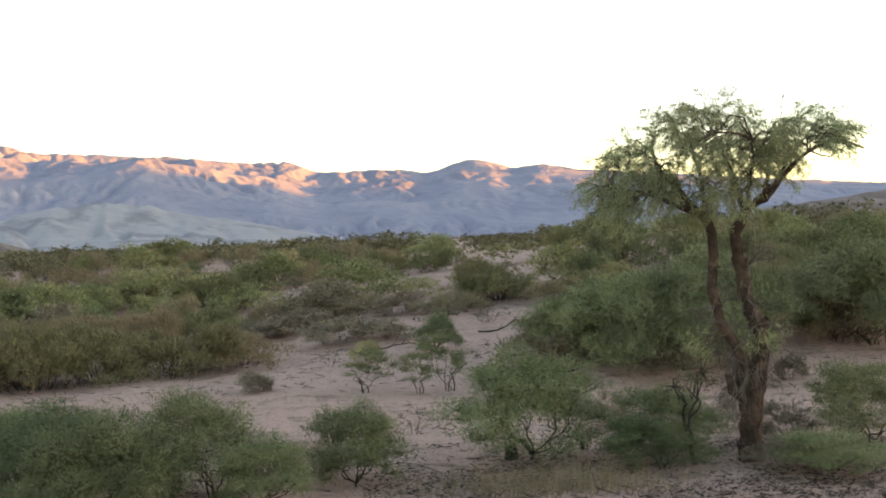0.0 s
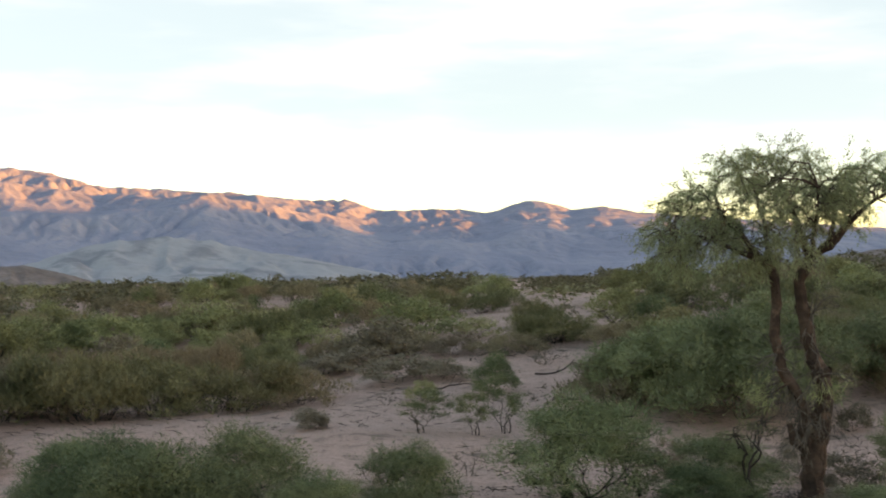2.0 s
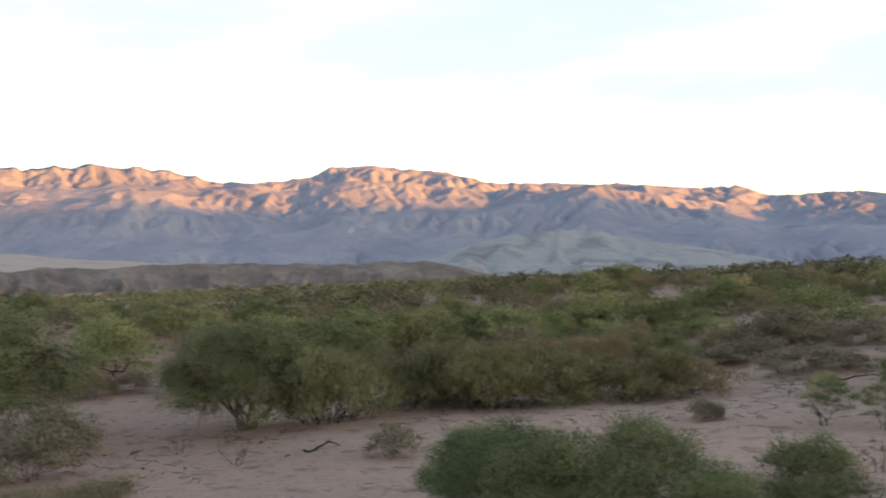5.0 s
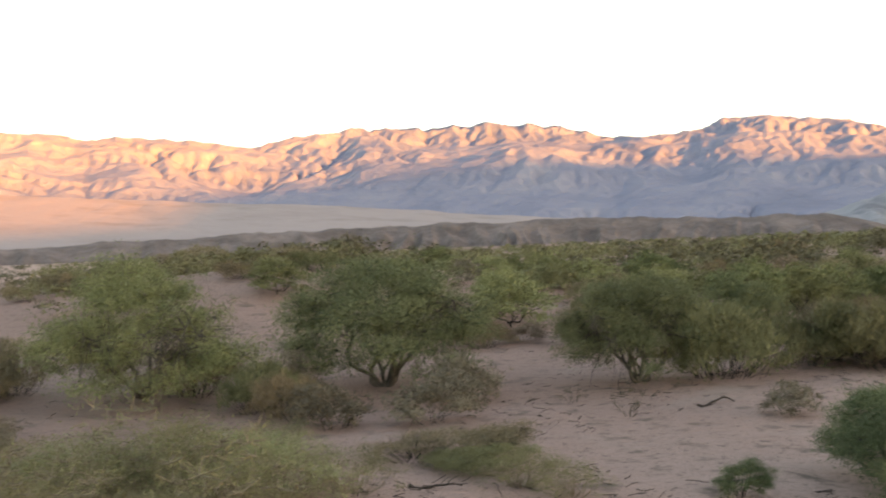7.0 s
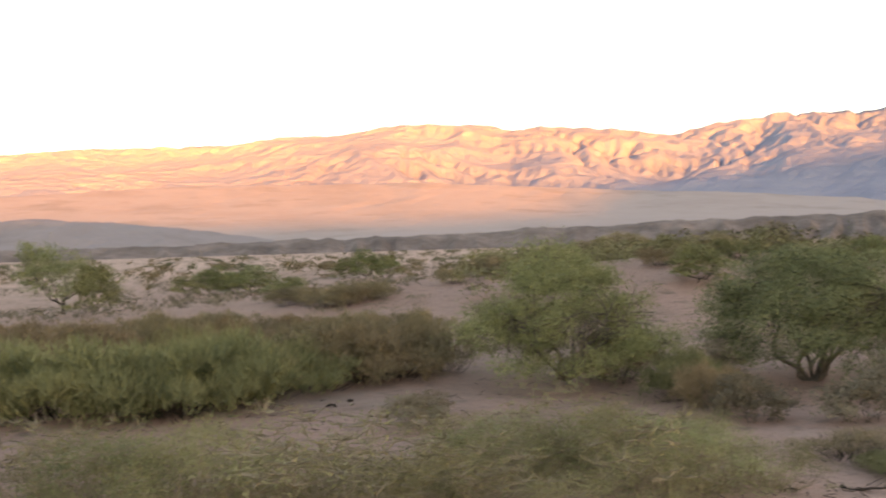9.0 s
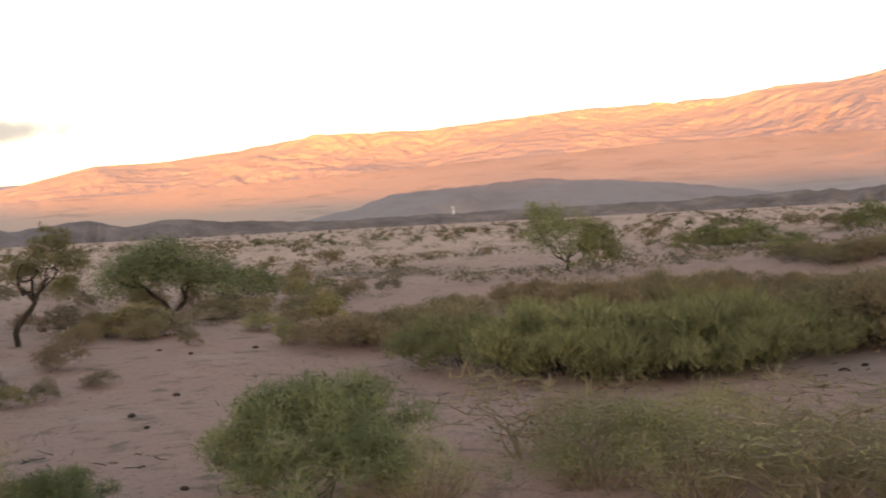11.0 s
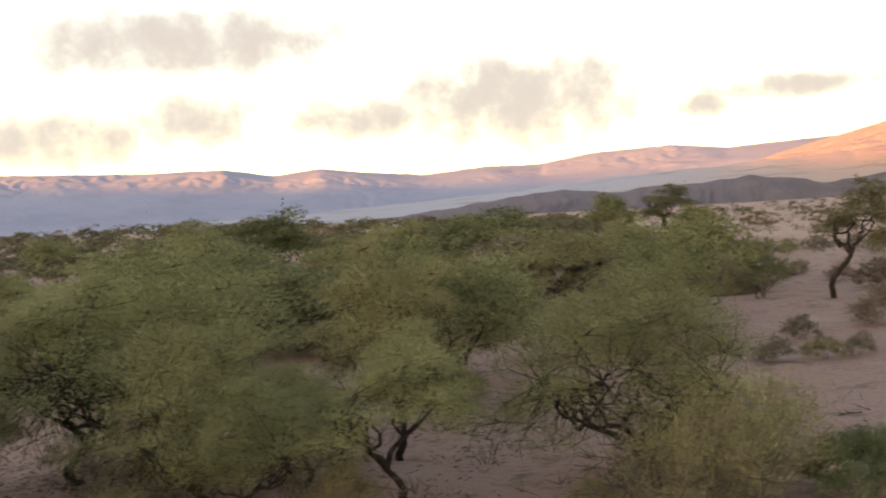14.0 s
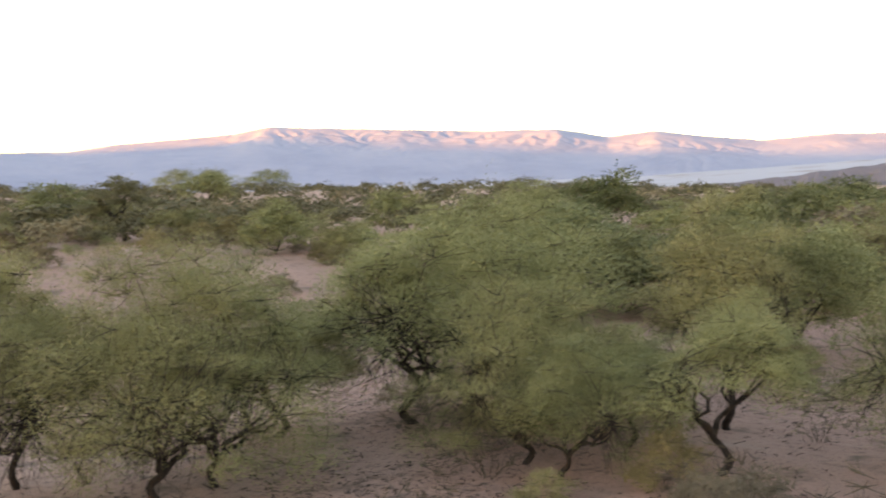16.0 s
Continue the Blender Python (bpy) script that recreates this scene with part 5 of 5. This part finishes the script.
def grass(name, seed, az, d, width, depth, count, height, label):
    """A stand of dry blades."""
    rng = np.random.default_rng(seed)
    cx, cy = at(az, d)
    a = radians(az)
    u, v = rng.normal(0, width / 2.6, count), rng.normal(0, depth / 2.6, count)
    x, y = cx + u * math.cos(a) - v * math.sin(a), cy + u * math.sin(a) + v * math.cos(a)
    keep = fbm(x / 0.9, y / 0.9, 2, seed) > -0.12
    x, y = x[keep], y[keep]
    n = len(x)
    p = np.stack([x, y, ground_z(x, y) - 0.02], 1)
    L = rng.uniform(0.4, 1.2, n)[:, None] * height
    tip = p + np.concatenate([rng.normal(0, 0.28, (n, 2)), np.ones((n, 1))], 1) * L
    s = np.concatenate([rng.normal(0, 1, (n, 2)), np.zeros((n, 1))], 1)
    s *= 0.005 / (np.linalg.norm(s, axis=1, keepdims=True) + 1e-9)
    me = bpy.data.meshes.new(name)
    me.from_pydata(np.stack([p - s, p + s, tip], 1).reshape(-1, 3).tolist(), [], np.arange(3 * n).reshape(-1, 3).tolist())
    me.materials.append(STRAW)
    tagged(new(name, me), label, "grass", kind="stuff")


grass("dry_grass", 41, -4.9, 16.9, 2.4, 1.0, 1300, 0.42, "tall dry straw-coloured grass at the edge of the sand")
litter("fallen_twigs", 42, 2600, (-24, 60), (14, 40), (0.06, 0.3), 0.008, BARK, "dark fallen twigs strewn over the sand", "twigs")
flakes("bark_litter", 45, 34000, (-27, 4), (13, 20.5), 0.05, DARK_TWIG, "dark bark chips and dead leaves covering sand below the old mesquite")
flakes("bark_litter", 48, 26000, (108, 160), (9, 26), 0.055, DARK_TWIG, "dark chips and dead leaves strewn on sand under the trees")
litter("wood_litter", 46, 3000, (-26, 3), (13, 19.5), (0.02, 0.12), 0.005, GREY_WOOD, "grey broken twigs covering sand below the old mesquite", "litter")
litter("fallen_twigs", 47, 1000, (-22, 26), (27, 46), (0.08, 0.32), 0.007, BARK, "dark dead branches lying between the shrubs", "twigs")
litter("fallen_twigs", 43, 1700, (100, 158), (9, 32), (0.03, 0.16), 0.006, BARK, "dark fallen twigs strewn under the trees", "twigs")
litter("fallen_twigs", 44, 700, (60, 102), (14, 40), (0.08, 0.35), 0.010, BARK, "scattered dark twigs and droppings on open sand", "twigs")


def clod(name, seed, size, mat, label, category):
    """A low uneven lump."""
    bm = bmesh.new()
    bmesh.ops.create_icosphere(bm, subdivisions=2, radius=1)
    for v in bm.verts:
        k = 1 + 0.35 * noise.noise(v.co * 1.7 + Vector((seed, 0, 0)))
        v.co = Vector((v.co.x * k * size, v.co.y * k * size * 0.7, v.co.z * k * size * 0.45))
    me = bpy.data.meshes.new(name)
    bm.to_mesh(me)
    bm.free()
    me.materials.append(mat)
    return tagged(new(name, me), label, category)


def stump(az, d, height, radius):
    """The broken foot of a dead tree."""
    rng = np.random.default_rng(int(d * 10))
    x, y = at(az, d)
    thing = tagged(new("tree_stump"), "short broken dark tree stump on sand", "stump")
    segs = [(np.array((0, 0, -0.1)), np.array((0.01, 0, height * 0.6)), radius * 1.2, radius), (np.array((0.01, 0, height * 0.6)), np.array((0.03, 0.02, height)), radius, radius * 0.6)]
    part("stump_body", tubes("stump_body", segs, BARK, 8), thing)
    for k in range(3):
        a = k * 2.1 + rng.uniform(0, 1)
        part("splinter", tubes("splinter", [(np.array((0, 0, height * 0.5)), np.array((math.cos(a) * radius * 1.5, math.sin(a) * radius * 1.5, height * rng.uniform(1.0, 1.5))), radius * 0.45, radius * 0.1)], BARK, 5), thing)
    thing.matrix_world = pose(x, y, float(ground_z(x, y)), 0, 0, az)


stump(-2.92, 19.1, 0.2, 0.10)
stump(-6.25, 19.8, 0.14, 0.04)
lump = clod("clod", 3, 0.11, BARK, "small dark clod lying on open sand", "clod")
for az, d, k in ((96.84, 24.6, 1.0), (96.21, 23.0, 0.6), (94.68, 17.5, 0.7), (94.86, 27.5, 0.9), (94.12, 34.7, 0.9), (91.17, 35.0, 1.0), (95.53, 36.5, 0.8), (63.64, 27.5, 0.9), (62.70, 24.8, 0.5)):
    x, y = at(az, d)
    copy_thing(lump, pose(x, y, float(ground_z(x, y)) + 0.02, 0, 0, az * 50) @ Matrix.Scale(k, 4))
bpy.data.objects.remove(lump)


def fallen_branch(seed, az, d, length):
    """A broken crooked branch lying on the sand, with a few side twigs."""
    rng = np.random.default_rng(seed)
    x, y = at(az, d)
    thing = tagged(new("fallen_branch"), "dark broken crooked branch lying on bare sand", "branch")
    main = crooked(rng, (-length / 2, 0, 0.03), (length / 2, 0.1 * length, 0.05), 0.028, 0.012, 7, 0.16)
    part("stick", tubes("stick", main, BARK, 6), thing)
    for k in (2, 4, 5):
        side = unit(np.array([0.5, rng.choice((-1, 1)) * 0.8, 0.35]))
        part("side_twig", tubes("side_twig", crooked(rng, main[k][0], main[k][0] + side * length * 0.3, 0.012, 0.005, 4, 0.2), BARK, 5), thing)
    thing.matrix_world = pose(x, y, float(ground_z(x, y)), 0, 0, az + rng.uniform(-30, 30))


for k, (az, d, length) in enumerate(((40.17, 17.7, 0.8), (36.05, 27.5, 0.7), (34.2, 24.6, 0.9), (64.1, 26.8, 0.6), (2.3, 33.0, 1.2), (-2.6, 34.5, 1.3), (0.4, 37.8, 1.4), (26.9, 25.6, 0.8))):
    fallen_branch(300 + k, az, d, length)


def white_tower(az, d, base, height):
    """A small white water tower far off on a dark hill."""
    x, y = at(az, d)
    thing = tagged(new("white_tower"), "tiny white tower standing on a dark far hill", "tower")
    bm = bmesh.new()
    bmesh.ops.create_cone(bm, cap_ends=True, segments=12, radius1=0.9, radius2=0.7, depth=height * 0.7, matrix=Matrix.Translation((0, 0, height * 0.35)))
    me = bpy.data.meshes.new("shaft")
    bm.to_mesh(me)
    bm.free()
    me.materials.append(WHITE)
    part("shaft", me, thing)
    bm = bmesh.new()
    bmesh.ops.create_cone(bm, cap_ends=True, segments=16, radius1=0.8, radius2=2.1, depth=height * 0.32, matrix=Matrix.Translation((0, 0, height * 0.82)))
    me = bpy.data.meshes.new("bowl")
    bm.to_mesh(me)
    bm.free()
    me.materials.append(WHITE)
    part("bowl", me, thing)
    thing.matrix_world = pose(x, y, base, 0, 0, 0)


white_tower(81.6, 930, 4.2, 6.0)


# ---- the scrub farther out, too many to count ----
def scrub(name, seed, count, az, r, height, leaf, per, mat, label, cap=None):
    """Many shrubs in one mesh: a few heaps of leaves repeated over a stretch of land, thinner where the sand lies open."""
    rng = np.random.default_rng(seed)
    heaps = [sown(seed * 10 + k, 1.0, 1.5, per, leaf) for k in range(5)]
    a = rng.uniform(*az, count)
    d = np.exp(rng.uniform(math.log(r[0]), math.log(r[1]), count))
    x, y = -np.sin(np.radians(a)) * d, np.cos(np.radians(a)) * d
    keep = (fbm(x / 14, y / 14, 2, 8) > (-0.06 if cap is None else cap)) & ~open_sand(x, y)
    x, y, d = x[keep], y[keep], d[keep]
    z = ground_z(x, y)
    parts = []
    for k in range(len(x)):
        h = rng.uniform(*height)
        w = h * rng.uniform(0.9, 1.6)
        t = rng.uniform(0, 6.28)
        v = heaps[k % 5]
        c, s = math.cos(t), math.sin(t)
        parts.append(np.stack([(v[:, 0] * c - v[:, 1] * s) * w + x[k], (v[:, 0] * s + v[:, 1] * c) * w + y[k], v[:, 2] * h + z[k] - 0.05], 1))
    verts = np.concatenate(parts)
    me = bpy.data.meshes.new(name)
    me.from_pydata(verts.tolist(), [], np.arange(len(verts)).reshape(-1, 3).tolist())
    me.materials.append(mat)
    tagged(new(name, me), label, "scrub", kind="stuff")


def fill(seed, count, az, r, kinds, height, group):
    """More shrubs of the same kinds over a stretch of land."""
    rng = np.random.default_rng(seed)
    for _ in range(count):
        a, d = rng.uniform(*az), math.exp(rng.uniform(math.log(r[0]), math.log(r[1])))
        h = 1.12 * rng.uniform(*height)
        which, wide, turn = kinds[rng.integers(len(kinds))], rng.uniform(1.2, 2.0), rng.uniform(0, 360)
        if which == "bare" or not open_sand(*at(a, d)):
            tagged(set_down(which, round(a, 2), round(d, 1), h, h * wide, turn), group=group)


fill(61, 46, (5, 44), (37, 62), ("mesquite", "thicket", "thicket_b", "mesquite_b", "dry"), (0.9, 1.7), "scrub on the rise")
fill(62, 26, (-24, 5), (34, 62), ("mesquite", "thicket", "thicket_b", "mesquite_b", "dry"), (0.8, 1.5), "scrub on the rise")
fill(63, 32, (107, 137), (28, 62), ("olive", "mesquite_b", "olive_b", "mesquite", "dry"), (1.2, 2.4), "scrub on the flat")
fill(64, 26, (138, 158), (55, 80), ("olive", "mesquite_b", "dry", "dry"), (0.7, 1.5), "scrub on the flat")
fill(65, 16, (88, 110), (36, 56), ("dry", "dry", "thicket_b"), (0.5, 1.0), "dry bushes on the plain")
fill(73, 34, (84, 108), (40, 75), ("dry", "dry_b", "dry", "thicket_b"), (0.5, 1.1), "dry bushes on the plain")
fill(66, 72, (104, 138), (9, 25), ("bare", "dry", "dry_b", "bare", "bare"), (0.35, 0.85), "brush under the trees")
fill(67, 44, (-20, 24), (32, 58), ("thicket", "thicket_b", "thicket_c", "mesquite"), (0.8, 1.5), "scrub on the rise")
fill(68, 20, (-20, 12), (19, 36), ("bare", "dry", "bare"), (0.35, 0.75), "dead brush on the sand")
fill(69, 14, (137, 156), (45, 60), ("olive", "dry", "dry", "thicket_b"), (0.5, 1.2), "scrub on the flat")
fill(70, 26, (3, 26), (54, 80), ("thicket", "thicket_b", "thicket_c", "mesquite_b"), (0.9, 1.7), "scrub on the rise")
fill(71, 16, (54, 98), (8.6, 11.5), ("antler",), (0.6, 0.95), "bare twigs in the broom")
fill(74, 12, (50, 80), (14.5, 18.5), ("antler",), (0.9, 1.35), "bare twigs in the broom")
fill(72, 10, (104, 136), (9, 15), ("bare", "dry"), (0.6, 1.0), "brush under the trees")
scrub("far_scrub", 1, 520, (-30, 58), (60, 150), (0.8, 1.9), (0.125, 0.068), 300, LEAF_FAR, "dense green desert scrub covering the rise", -0.1)
scrub("far_scrub", 2, 480, (-30, 58), (50, 130), (0.5, 1.5), (0.12, 0.062), 270, LEAF_THICKET, "grey-green low scrub between patches of sand", -0.1)
scrub("far_scrub", 3, 300, (106, 165), (62, 220), (0.7, 1.6), (0.12, 0.06), 320, LEAF_FAR, "dull green desert scrub on the flat", -0.02)
scrub("far_scrub", 4, 320, (106, 165), (55, 200), (0.6, 1.7), (0.16, 0.06), 280, LEAF_BROWN, "brownish-olive low scrub on the flat", 0.0)
scrub("far_scrub", 8, 300, (106, 165), (50, 200), (0.4, 0.9), (0.16, 0.07), 110, LEAF_DRY, "brownish low bushes on the flat", -0.1)
scrub("far_scrub", 9, 260, (-30, 58), (45, 150), (0.4, 0.9), (0.16, 0.07), 110, LEAF_DRY, "brownish low bushes on the rise", -0.1)
scrub("far_scrub", 5, 2600, (58, 114), (55, 600), (0.3, 0.85), (0.2, 0.10), 42, LEAF_DRY, "brownish low bushes dotted over the open plain", -0.1)
scrub("far_scrub", 12, 300, (60, 110), (42, 95), (0.3, 0.75), (0.10, 0.05), 110, LEAF_DRY, "low brown bushes dotted over the near plain", -0.12)
scrub("far_scrub", 6, 320, (58, 114), (80, 500), (0.6, 1.6), (0.15, 0.08), 260, LEAF_FAR, "olive bushes dotted over the open plain", -0.05)
scrub("far_scrub", 7, 1300, (-30, 165), (140, 750), (0.9, 2.0), (0.15, 0.10), 120, LEAF_FAR, "far olive scrub towards the plain", -0.15)
scrub("far_scrub", 10, 460, (18, 58), (100, 400), (1.0, 2.0), (0.14, 0.08), 130, LEAF_SEDGE, "dense olive scrub reaching to the badland hills", -0.3)
scrub("far_scrub", 11, 420, (112, 166), (58, 170), (0.9, 2.0), (0.13, 0.065), 260, LEAF_FAR, "dull green bushes crowding the flat towards the skyline", -0.2)

for thing in KINDS.values():
    for ob in (*thing.children_recursive, thing):
        bpy.data.objects.remove(ob)
